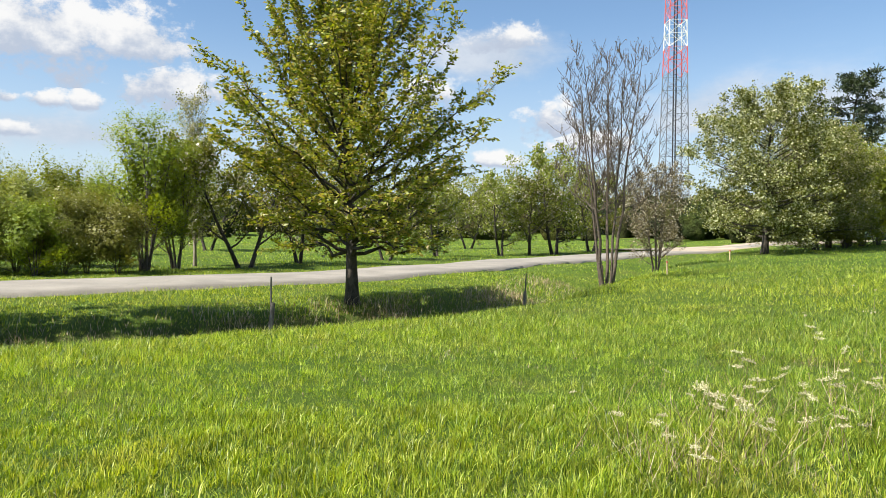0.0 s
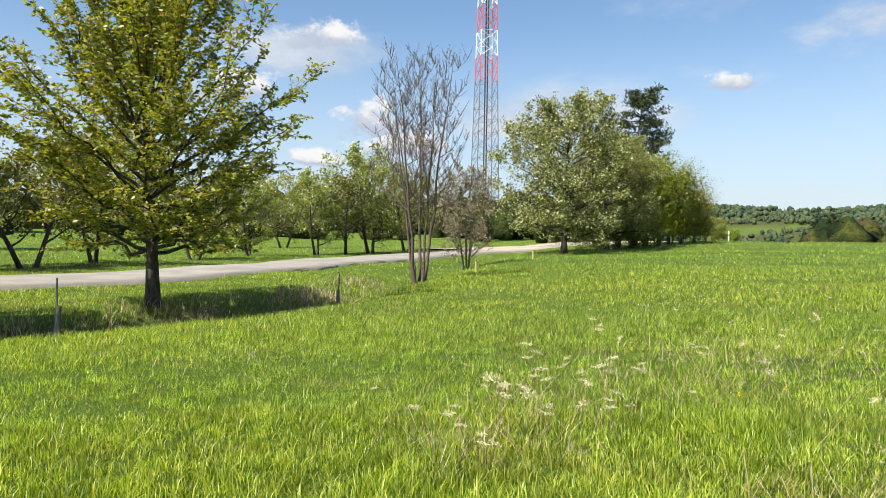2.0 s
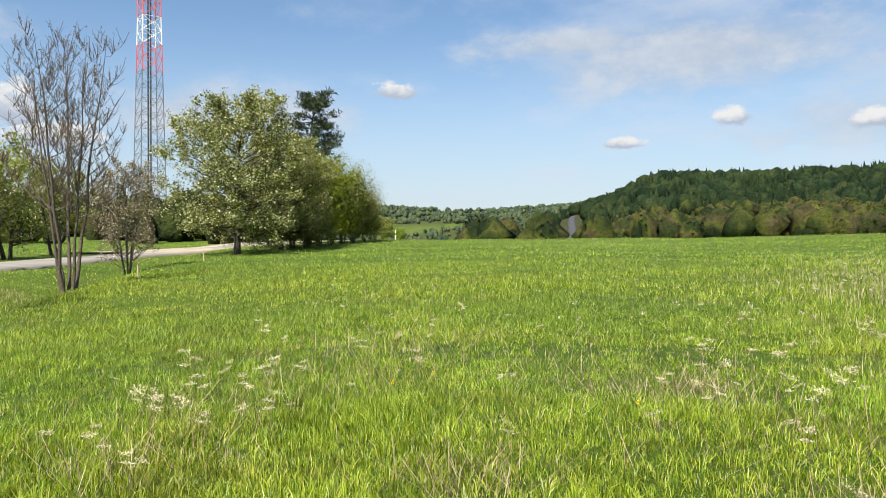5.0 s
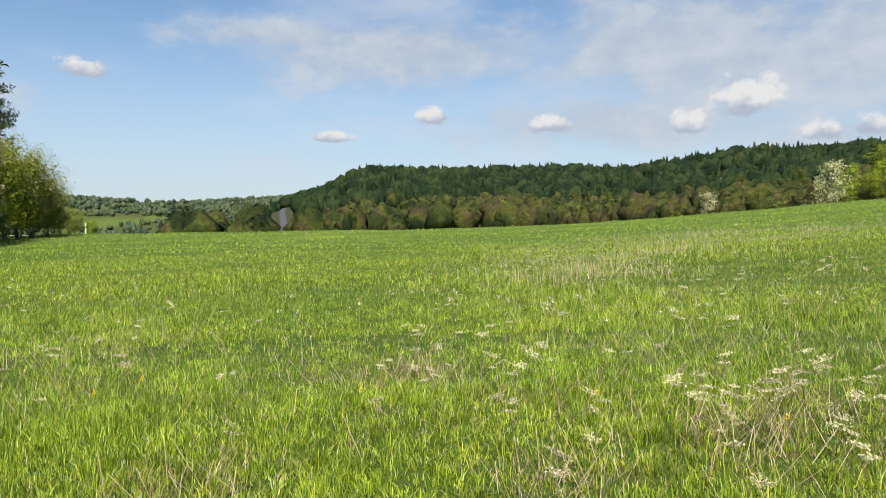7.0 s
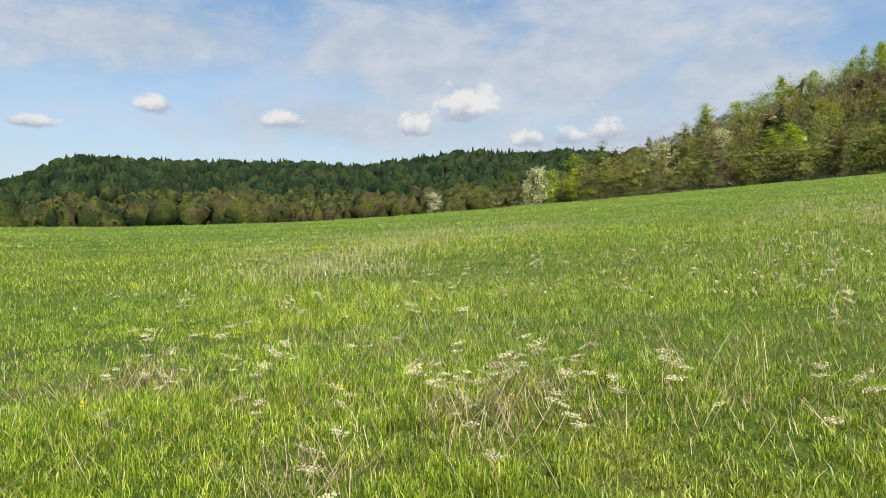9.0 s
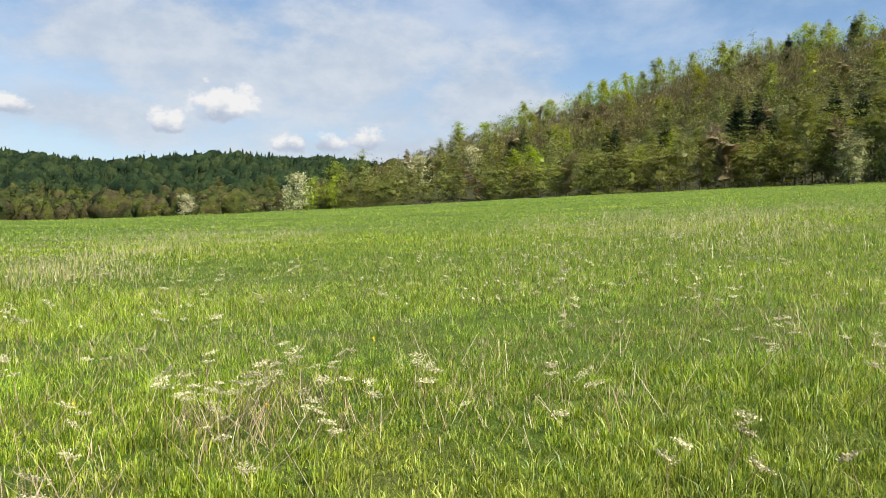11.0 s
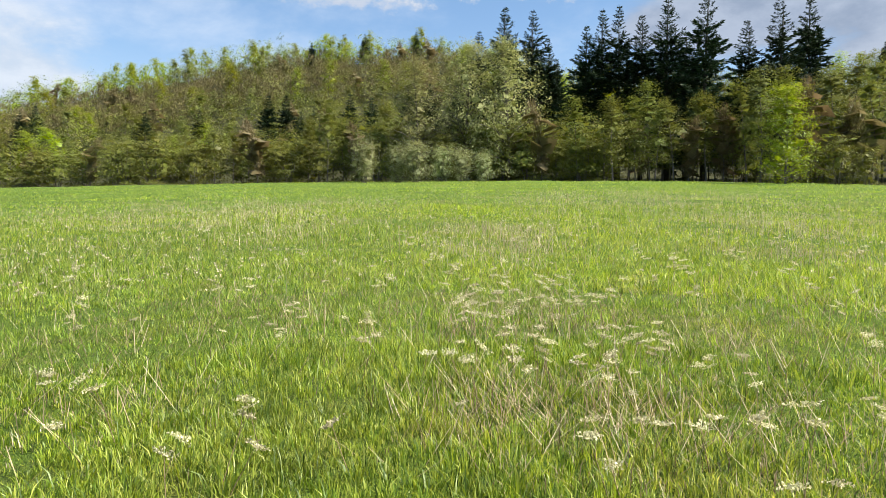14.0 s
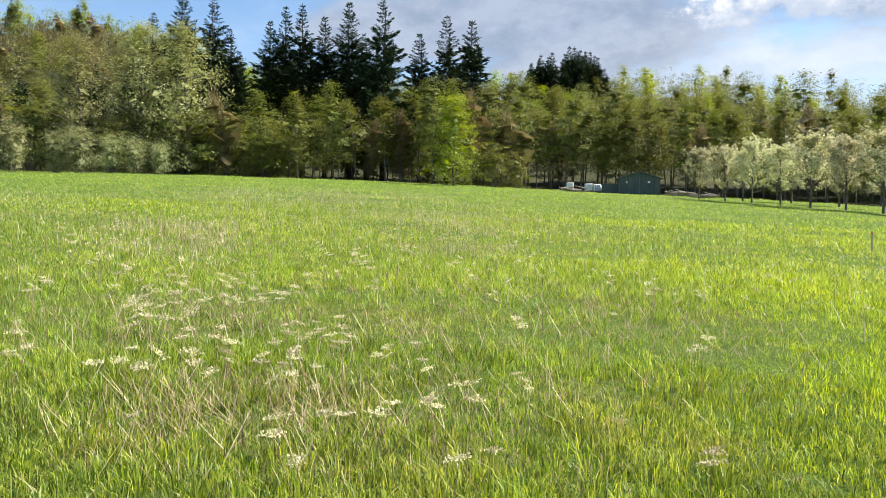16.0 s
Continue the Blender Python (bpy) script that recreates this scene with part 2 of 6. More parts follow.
NEEDLE = leaf_material("dark_spruce_needles", [(0.012, 0.024, 0.012), (0.022, 0.040, 0.018), (0.034, 0.055, 0.024)], 0.1, 0.08)
NEEDLE_PINE = leaf_material("pine_needles", [(0.022, 0.040, 0.016), (0.040, 0.062, 0.024), (0.055, 0.078, 0.032)], 0.15)
PETAL = leaf_material("white_blossom", [(0.36, 0.37, 0.17), (0.52, 0.51, 0.30), (0.70, 0.67, 0.48)], 0.3, 0.05)
PETAL_PEAR = leaf_material("pear_blossom", [(0.27, 0.29, 0.12), (0.40, 0.40, 0.21), (0.56, 0.54, 0.36)], 0.3, 0.05)
PETAL_DULL = leaf_material("fading_blossom", [(0.40, 0.36, 0.28), (0.52, 0.48, 0.38), (0.60, 0.56, 0.46)], 0.3, 0.2)
GRASS = leaf_material("meadow_grass", [(0.05, 0.10, 0.012), (0.178, 0.285, 0.022), (0.335, 0.43, 0.038), (0.53, 0.57, 0.10)], 0.45, 0.5, 0.55)
STRAW = leaf_material("dry_straw", [(0.36, 0.29, 0.15), (0.48, 0.40, 0.24), (0.58, 0.51, 0.34)], 0.25, 0.3)
DEADHEAD = leaf_material("dead_umbel", [(0.38, 0.35, 0.19), (0.52, 0.48, 0.29), (0.66, 0.61, 0.42)], 0.25, 0.1)
LEAF_THICKET = leaf_material("dark_olive_leaf", [(0.09, 0.11, 0.022), (0.15, 0.17, 0.034), (0.22, 0.225, 0.05)], 0.28, 0.15, vary=0.8)
LITTER = leaf_material("brown_stalks", [(0.16, 0.11, 0.065), (0.25, 0.18, 0.11), (0.33, 0.25, 0.16)], 0.15, 0.2)


def crown_material(name, colours, scale):
    """Far tree crowns: colour differs from tree to tree, with leafy light and dark within each."""
    m, n = shader(name)
    where = n.add("ShaderNodeNewGeometry").outputs["Position"]
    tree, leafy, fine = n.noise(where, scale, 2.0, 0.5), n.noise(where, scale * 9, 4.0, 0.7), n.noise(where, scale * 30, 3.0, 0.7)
    ramp = n.add("ShaderNodeValToRGB", {"Fac": n.smooth(tree, 0.3, 0.7)})
    e = ramp.color_ramp.elements
    while len(e) < len(colours):
        e.new(0.5)
    for i, c in enumerate(colours):
        e[i].position, e[i].color = i / (len(colours) - 1), (*c, 1)
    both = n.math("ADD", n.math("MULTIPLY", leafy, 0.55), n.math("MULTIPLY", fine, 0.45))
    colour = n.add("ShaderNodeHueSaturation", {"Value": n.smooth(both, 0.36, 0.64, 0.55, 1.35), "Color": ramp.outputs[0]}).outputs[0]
    relief = n.add("ShaderNodeBump", {"Strength": 1.0, "Distance": 1.6, "Height": both})
    p = n.add("ShaderNodeBsdfPrincipled", {"Base Color": colour, "Roughness": 0.9, "Specular IOR Level": 0.1, "Normal": relief.outputs[0]})
    n.tree.links.new(p.outputs[0], n.add("ShaderNodeOutputMaterial").inputs[0])
    return m


LEAF_SLOPE = leaf_material("hillside_spring_leaf", [(0.07, 0.085, 0.022), (0.12, 0.132, 0.032), (0.165, 0.175, 0.04), (0.165, 0.145, 0.07), (0.20, 0.225, 0.034)], 0.2, 0.1, vary=0.35, clump=0.10)
LEAF_BARE = leaf_material("bare_wood_twigs", [(0.12, 0.125, 0.042), (0.17, 0.165, 0.062), (0.205, 0.18, 0.088), (0.17, 0.19, 0.048)], 0.2, 0.1, vary=0.4, clump=0.10)
LEAF_RIDGE = leaf_material("ridge_beech_leaf", [(0.09, 0.125, 0.02), (0.19, 0.245, 0.026), (0.26, 0.32, 0.03), (0.16, 0.185, 0.034)], 0.25, 0.1, vary=0.4, clump=0.09)
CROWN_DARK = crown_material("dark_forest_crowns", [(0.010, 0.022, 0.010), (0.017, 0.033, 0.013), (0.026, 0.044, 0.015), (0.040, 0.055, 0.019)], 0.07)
# paler and bluer than the near forest: distance haze put into the colour
CROWN_FAR_HAZE = crown_material("hazy_far_forest_crowns", [(0.030, 0.052, 0.034), (0.048, 0.072, 0.042), (0.066, 0.09, 0.046), (0.085, 0.105, 0.05)], 0.03)
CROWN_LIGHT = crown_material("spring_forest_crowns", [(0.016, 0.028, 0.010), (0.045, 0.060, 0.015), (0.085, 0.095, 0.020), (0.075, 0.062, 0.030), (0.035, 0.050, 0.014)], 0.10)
LANE = plain_material("dark_asphalt", (0.045, 0.047, 0.052), (0.075, 0.078, 0.085), 0.4, 0.9, 0.2)


def ground_material():
    m, n = shader("meadow_ground")
    where = n.add("ShaderNodeNewGeometry").outputs["Position"]
    broad = n.noise(where, 0.045, 5.0, 0.6)
    mid = n.noise(where, 0.35, 5.0, 0.65)
    fine = n.noise(where, 9.0, 6.0, 0.7)
    gap_noise = n.noise(n.vec("MULTIPLY", where, (1, 1, 0.3)), 38.0, 4.0, 0.7)
    green = n.mix(n.smooth(broad, 0.38, 0.62), (0.11, 0.19, 0.02), (0.145, 0.225, 0.027))
    green = n.mix(n.smooth(mid, 0.5, 0.72), green, (0.19, 0.215, 0.045))
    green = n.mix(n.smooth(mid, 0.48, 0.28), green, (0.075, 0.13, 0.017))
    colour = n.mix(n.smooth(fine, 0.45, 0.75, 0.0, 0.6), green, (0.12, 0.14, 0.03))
    # fine dark specks: shade between the grass blades painted into the ground
    colour = n.mix(n.smooth(gap_noise, 0.52, 0.34, 0.0, 0.8), colour, (0.03, 0.05, 0.012))
    # litter under the woods; the same mask dulls far meadows in place of haze
    floor = n.add("ShaderNodeAttribute", attribute_name="wood_floor_and_haze").outputs["Fac"]
    litter = n.mix(n.smooth(fine, 0.4, 0.65), (0.03, 0.032, 0.014), (0.065, 0.068, 0.026))
    colour = n.mix(floor, colour, litter)
    bare = n.add("ShaderNodeAttribute", attribute_name="bare_bank").outputs["Fac"]
    earth = n.mix(n.smooth(fine, 0.35, 0.65), (0.03, 0.022, 0.015), (0.13, 0.10, 0.065))
    colour = n.mix(n.math("MULTIPLY", bare, n.smooth(mid, 0.35, 0.5)), colour, earth)
    height = n.math("ADD", n.math("MULTIPLY", fine, 0.6), n.math("MULTIPLY", gap_noise, 0.5))
    relief = n.add("ShaderNodeBump", {"Strength": 1.0, "Distance": 0.2, "Height": height})
    p = n.add("ShaderNodeBsdfPrincipled", {"Base Color": colour, "Roughness": 0.9, "Specular IOR Level": 0.15, "Normal": relief.outputs[0]})
    n.tree.links.new(p.outputs[0], n.add("ShaderNodeOutputMaterial").inputs[0])
    return m


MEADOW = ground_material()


# ---- mesh helpers ----
rng = np.random.default_rng(7)


def mesh_from(name, verts, faces, material, smooth=False):
    """A mesh from arrays; faces is one array, or a list of arrays, of equal-sided faces."""
    me = bpy.data.meshes.new(name)
    verts = np.asarray(verts, np.float32)
    groups = [np.asarray(f, np.int32) for f in (faces if isinstance(faces, list) else [faces]) if len(f)]
    loops = np.concatenate([g.ravel() for g in groups])
    sizes = np.concatenate([np.full(len(g), g.shape[1], np.int32) for g in groups])
    me.vertices.add(len(verts))
    me.vertices.foreach_set("co", verts.ravel())
    me.loops.add(len(loops))
    me.loops.foreach_set("vertex_index", loops)
    me.polygons.add(len(sizes))
    me.polygons.foreach_set("loop_start", np.concatenate([[0], np.cumsum(sizes)[:-1]]).astype(np.int32))
    if smooth:
        me.polygons.foreach_set("use_smooth", np.ones(len(sizes), bool))
    me.materials.append(material)
    me.update(calc_edges=True)
    me.validate()
    return me


def part(name, mesh, parent, label=""):
    ob = new(name, mesh)
    ob.parent = parent
    if label:
        ob["label"] = label
    return ob


def bm_mesh(name, bm, material, smooth=False):
    me = bpy.data.meshes.new(name)
    bm.to_mesh(me)
    bm.free()
    me.materials.append(material)
    if smooth:
        me.polygons.foreach_set("use_smooth", np.ones(len(me.polygons), bool))
    return me


def box(bm, centre, size, turn_z=0.0, bevel=0.0):
    made = bmesh.ops.create_cube(bm, size=1.0, matrix=Matrix.Translation(centre) @ Matrix.Rotation(turn_z, 4, "Z") @ Matrix.Diagonal((*size, 1)))
    if bevel:
        edges = list({e for v in made["verts"] for e in v.link_edges})
        bmesh.ops.bevel(bm, geom=edges, offset=bevel, segments=1, affect="EDGES")


def rod(bm, a, b, r1, r2=None, sides=6):
    a, b = Vector(a), Vector(b)
    d = b - a
    m = Matrix.Translation((a + b) / 2) @ d.to_track_quat("Z", "Y").to_matrix().to_4x4()
    bmesh.ops.create_cone(bm, cap_ends=True, segments=sides, radius1=r1, radius2=r1 if r2 is None else r2, depth=d.length, matrix=m)


# ---- the lie of the land ----
EYE = 1.65
DITCH = np.array([(-40, -10), (-20, 3.5), (-7, 12.6), (-1.9, 16.6), (1.7, 21), (5.0, 27.5), (9.6, 36), (20, 55), (31, 75), (42, 96)])
ROAD = np.array([(-48, -8), (-30, 6.5), (-13.2, 20.6), (-5.5, 27.6), (-1.0, 33.0), (3.4, 40.5), (9.5, 49.5), (17, 59), (27, 68), (44, 78)])


def along(points, x, y):
    """Distance to the left of a line of points, and how far along it, for arrays x and y."""
    best, side, run = np.full(x.shape, 1e9), np.zeros(x.shape), np.zeros(x.shape)
    start = 0.0
    for p, q in zip(points[:-1], points[1:]):
        d = q - p
        length = np.hypot(*d)
        t = np.clip(((x - p[0]) * d[0] + (y - p[1]) * d[1]) / length**2, 0, 1)
        ox, oy = x - p[0] - t * d[0], y - p[1] - t * d[1]
        dist = np.hypot(ox, oy)
        near = dist < best
        cross = d[0] * oy - d[1] * ox
        best = np.where(near, dist, best)
        side = np.where(near, np.sign(cross) * dist, side)
        run = np.where(near, start + t * length, run)
        start += length
    return side, run


def sstep(x, a, b):
    t = np.clip((x - a) / (b - a), 0, 1)
    return t * t * (3 - 2 * t)


def ground(x, y):
    """Height of the ground: a meadow that climbs to the woods, a ditch and road, a valley and hills."""
    x, y = np.asarray(x, float), np.asarray(y, float)
    r = np.hypot(x, y) + 1e-9
    az = np.degrees(np.arctan2(-x, y))
    az = np.where(az > 60, az - 360, az)
    tilt = 0.07 * np.maximum(0, np.cos(np.radians(az + 145))) ** 2
    base = np.interp(az, [-300, -215, -190, -50, -35, -25, -8, 60], [0.0, 0.01, 0.025, 0.026, 0.022, 0.016, 0.0, 0.0])
    slope = base + tilt
    edge = np.interp(az, [-300, -200, -176, -150, -135, -110, -93, -76, -50, -25, 60], [110, 105, 105, 105, 112, 130, 112, 86, 76, 90, 120])
    inner = np.minimum(r, edge)
    field = slope * inner
    out = np.maximum(r - edge, 0)
    # valley beyond the crest, then the dark hill and the far hills
    vale = sstep(az, -103, -92) * sstep(az, -18, -30)
    deep = np.interp(az, [-100, -62, -53, -47, -42, -36], [3, 4, 8, 11, 20, 30])
    field = field - vale * (0.5 * sstep(out, 0, 12) + deep * sstep(out, 4, 260))
    dark = sstep(az, -47.0, -56.5) * np.interp(az, [-130, -95, -85, -76, -66, -57, -40], [38, 46, 48, 39, 44, 42, 30])
    field = field + vale * (deep + dark) * sstep(r, 270, 640) * sstep(az, -46, -56)
    field = field + vale * 21 * np.exp(-(((az + 49.5) / 3.6) ** 2)) * sstep(r, 290, 620) * sstep(r, 1500, 900)
    far = np.interp(az, [-60, -50, -45, -41, -37, -33, -25, -10, 60], [95, 92, 84, 74, 82, 98, 110, 60, 40])
    field = field + sstep(az, -75, -50) * (far + deep * vale) * sstep(r, 900, 2100) * sstep(az, 60, 40)
    # the wooded hillside
    hill = np.interp(az, [-300, -230, -200, -180, -165, -150, -136, -123, -112, -106, -100, -94, -90], [0, 4, 30, 44, 42, 42, 58, 56, 43, 34, 22, 11, 3])
    field = field + hill * sstep(out, 4, 175)
    # the land beyond the ditch
    beyond = np.clip(0.013 * (r - 28), -0.12, 14) + 0.02 * np.maximum(r - 75, 0) * sstep(r, 75, 200)
    side, run = along(DITCH, x, y)
    lean = sstep(side, -1.6, 3.2) * sstep(az, -34, -27) * sstep(az, 150, 120)
    z = field * (1 - lean) + beyond * lean
    depth = np.interp(r, [0, 14, 20, 27, 40, 70, 90], [1.0, 1.15, 1.0, 0.55, 0.3, 0.12, 0.0])
    z = z - depth * np.exp(-((side / 1.35) ** 2)) * sstep(az, 140, 110)
    # unevenness
    amp = np.clip((r - 2) / 30, 0.15, 1) * 0.07
    z = z + amp * (np.sin(x * 0.31 + 1.3 * np.sin(y * 0.17)) * np.cos(y * 0.27 + 0.9 * np.sin(x * 0.21)) + 0.4 * np.sin(x * 1.1 + y * 0.7) * np.sin(y * 0.9 - x * 0.4)) * np.minimum(1, r / 6)
    rough = sstep(out, 60, 300) * np.minimum(r / 250, 3.2)
    z = z + rough * (np.sin(x * 0.021 + 2 * np.sin(y * 0.013)) + 0.6 * np.sin(y * 0.034 + x * 0.011))
    return z


def spot(az, d, lift=0.0):
    """The place on the ground at a bearing and a distance."""
    x, y = turn(az) * d
    return np.array([x, y, float(ground(x, y)) + lift])


def patchiness(x, y, scale, seed):
    k = np.random.default_rng(seed).uniform(0, 6.28, 8)
    s = scale
    return (np.sin(x * s + k[0] + 1.7 * np.sin(y * s * 0.7 + k[1])) + np.sin(y * s * 1.3 + k[2] + 1.5 * np.sin(x * s * 0.8 + k[3])) + 0.7 * np.sin((x + y) * s * 2.1 + k[4]) * np.sin((x - y) * s * 1.9 + k[5])) / 2.7


def make_ground():
    azs = np.concatenate([np.arange(-205, 45, 0.5), np.arange(45, 155, 5.0)])
    rad = np.concatenate([np.arange(0.6, 12, 0.6), np.arange(12, 40, 0.4), 40 * 1.045 ** np.arange(0, 110)])
    rad = rad[rad < 4700]
    a, r = np.meshgrid(np.radians(azs), rad)
    x, y = -np.sin(a) * r, np.cos(a) * r
    z = ground(x, y)
    verts = np.concatenate([[[0, 0, 0.0]], np.stack([x, y, z], -1).reshape(-1, 3)])
    n, k = len(azs), len(rad)
    i, j = np.meshgrid(np.arange(k - 1), np.arange(n), indexing="ij")
    jn = (j + 1) % n
    quads = np.stack([1 + i * n + j, 1 + (i + 1) * n + j, 1 + (i + 1) * n + jn, 1 + i * n + jn], -1).reshape(-1, 4)[:, ::-1]
    fan = np.stack([np.zeros(n, int), 1 + np.arange(n), 1 + (np.arange(n) + 1) % n], -1)[:, ::-1]
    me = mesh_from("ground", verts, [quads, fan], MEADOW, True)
    az = np.degrees(np.arctan2(-verts[:, 0], verts[:, 1]))
    az = np.where(az > 60, az - 360, az)
    d = np.hypot(verts[:, 0], verts[:, 1])
    rim = np.interp(az, [-200, -176, -165, -150, -135, -110, -96, -80, -54], [122, 112, 106, 105, 107, 126, 140, 190, 260])
    woods = sstep(d, rim - 3, rim + 3) * sstep(az, -210, -204) * sstep(az, -46, -49)
    distant = sstep(d, 1100, 1300) * (patchiness(verts[:, 0], verts[:, 1], 0.006, 77) + 0.6 * sstep(d, 1800, 2100) > -0.45)
    woods = np.maximum(woods, 0.85 * distant)
    # half-strength litter colour on all far ground, painted in for distance haze
    woods = np.maximum(woods, 0.5 * sstep(d, 400, 800))
    side, _ = along(DITCH, verts[:, 0], verts[:, 1])
    bare = np.exp(-(((side - 0.75) / 0.75) ** 2)) * sstep(az, 2, 12) * sstep(d, 40, 30)
    me.attributes.new("bare_bank", "FLOAT", "POINT").data.foreach_set("value", bare.astype(np.float32))
    me.attributes.new("wood_floor_and_haze", "FLOAT", "POINT").data.foreach_set("value", woods.astype(np.float32))
    return tagged(new("ground", me), "green spring meadow with ditch and wooded hills", "ground", kind="structure")


make_ground()


def ribbon(name, points, width, lift, thick, material, label, category, step=0.6):
    """A paved strip that follows the land, with its own thickness."""
    seg = np.hypot(*np.diff(points, axis=0).T)
    s = np.concatenate([[0], np.cumsum(seg)])
    t = np.arange(0, s[-1], step)
    px, py = np.interp(t, s, points[:, 0]), np.interp(t, s, points[:, 1])
    ker = np.ones(13) / 13
    pad = 6
    px = np.convolve(np.pad(px, pad, mode="reflect", reflect_type="odd"), ker, "valid")
    py = np.convolve(np.pad(py, pad, mode="reflect", reflect_type="odd"), ker, "valid")
    dx, dy = np.gradient(px), np.gradient(py)
    ln = np.hypot(dx, dy)
    nx, ny = -dy / ln, dx / ln
    cols = np.array([-0.5, -0.49, -0.25, 0, 0.25, 0.49, 0.5])
    drop = np.array([-thick, 0, 0.02, 0.035, 0.02, 0, -thick])
    wob = 0.12 * np.sin(t * 0.7) + 0.08 * np.sin(t * 1.9 + 1)
    wide = cols[None, :] * (width + wob[:, None])
    x, y = px[:, None] + nx[:, None] * wide, py[:, None] + ny[:, None] * wide
    z = ground(px, py)[:, None] * 0.35 + ground(x, y) * 0.65
    for _ in range(3):
        z[1:-1] = (z[:-2] + z[1:-1] * 2 + z[2:]) / 4
    z = z + lift + drop[None, :]
    n, k = z.shape
    i, j = np.meshgrid(np.arange(n - 1), np.arange(k - 1), indexing="ij")
    quads = np.stack([i * k + j, (i + 1) * k + j, (i + 1) * k + j + 1, i * k + j + 1], -1).reshape(-1, 4)[:, ::-1]
    me = mesh_from(name, np.stack([x, y, z], -1).reshape(-1, 3), quads, material, True)
    return tagged(new(name, me), label, category, kind="structure")


ribbon("road", ROAD, 4.6, 0.10, 0.35, ASPHALT, "pale grey worn asphalt country road beside the ditch", "road")
ribbon("gravel_yard", np.array([(18, 66), (30, 72), (46, 80)]), 11.0, 0.14, 0.4, GRAVEL, "pale sandy gravel pull-in beside the road", "gravel yard")


# ---- trees ----
class Wood:
    """Collects tapered limbs and leaf blades of one tree."""

    def __init__(self):
        self.v, self.f, self.count = [], [], 0
        self.tips = []

    def limb(self, pts, radii, sides):
        pts, radii = np.asarray(pts), np.asarray(radii)
        n = len(pts)
        tang = np.gradient(pts, axis=0)
        tang /= np.linalg.norm(tang, axis=1)[:, None] + 1e-9
        ref = np.where(np.abs(tang[:, 2:3]) > 0.9, [[1.0, 0, 0]], [[0, 0, 1.0]])
        a = np.cross(tang, ref)
        a /= np.linalg.norm(a, axis=1)[:, None] + 1e-9
        b = np.cross(tang, a)
        th = np.linspace(0, 2 * np.pi, sides, endpoint=False)
        ring = pts[:, None] + radii[:, None, None] * (np.cos(th)[None, :, None] * a[:, None] + np.sin(th)[None, :, None] * b[:, None])
        self.v.append(ring.reshape(-1, 3))
        i, j = np.meshgrid(np.arange(n - 1), np.arange(sides), indexing="ij")
        jn = (j + 1) % sides
        q = np.stack([i * sides + j, i * sides + jn, (i + 1) * sides + jn, (i + 1) * sides + j], -1).reshape(-1, 4)
        self.f.append(q + self.count)
        self.count += n * sides

    def mesh(self, name, material):
        return mesh_from(name, np.concatenate(self.v), np.concatenate(self.f), material, True)


def bent(start, way, length, n, r, rise=0.0, wander=0.12):
    """Points of a limb that wanders and bends up (or down) along its way."""
    pts = [np.asarray(start, float)]
    d = np.asarray(way, float)
    d = d / np.linalg.norm(d)
    for _ in range(n):
        d = d + r.normal(0, wander, 3) + np.array([0, 0, rise])
        d = d / np.linalg.norm(d)
        pts.append(pts[-1] + d * length / n)
    return np.array(pts)


def blades(centres, size, r, ratio=0.5, droop=0.0, normals_up=0.0, facing=None, course=None):
    """Small pointed leaves, each two triangles folded along the midrib, round given places."""
    n = len(centres)
    d = r.normal(0, 1, (n, 3))
    d[:, 2] -= droop
    if course is not None:
        d = course * 2.2 + d * np.array([0.9, 0.9, 0.45])
    d /= np.linalg.norm(d, axis=1)[:, None]
    k = r.normal(0, 1, (n, 3))
    k[:, 2] += normals_up
    if facing is not None:
        k = facing * 1.6 + r.normal(0, 0.55, (n, 3))
        k /= np.linalg.norm(k, axis=1)[:, None] + 1e-9
        d = d - k * (d * k).sum(1)[:, None] * 0.9
        d /= np.linalg.norm(d, axis=1)[:, None] + 1e-9
    s = np.cross(d, k)
    s /= np.linalg.norm(s, axis=1)[:, None] + 1e-9
    up = np.cross(s, d)
    ln = size * r.uniform(0.6, 1.3, (n, 1))
    wd = ln * ratio * 0.5
    mid = centres + d * ln * 0.45 + up * ln * 0.06
    v = np.stack([centres, mid + s * wd, centres + d * ln, mid - s * wd], 1).reshape(-1, 3)
    i = np.arange(n)[:, None] * 4
    return v, i + np.array([[0, 1, 2, 3]])


def leaf_mesh(name, centres, size, material, r, ratio=0.5, droop=0.0, up=0.0, facing=None, core=None, course=None):
    v, f = blades(np.asarray(centres), size, r, ratio, droop, up, facing, course)
    if core is not None:
        cv, cf = core
        v, f = np.concatenate([v, cv]), np.concatenate([f, cf + len(v)])
    return mesh_from(name, v, f, material)


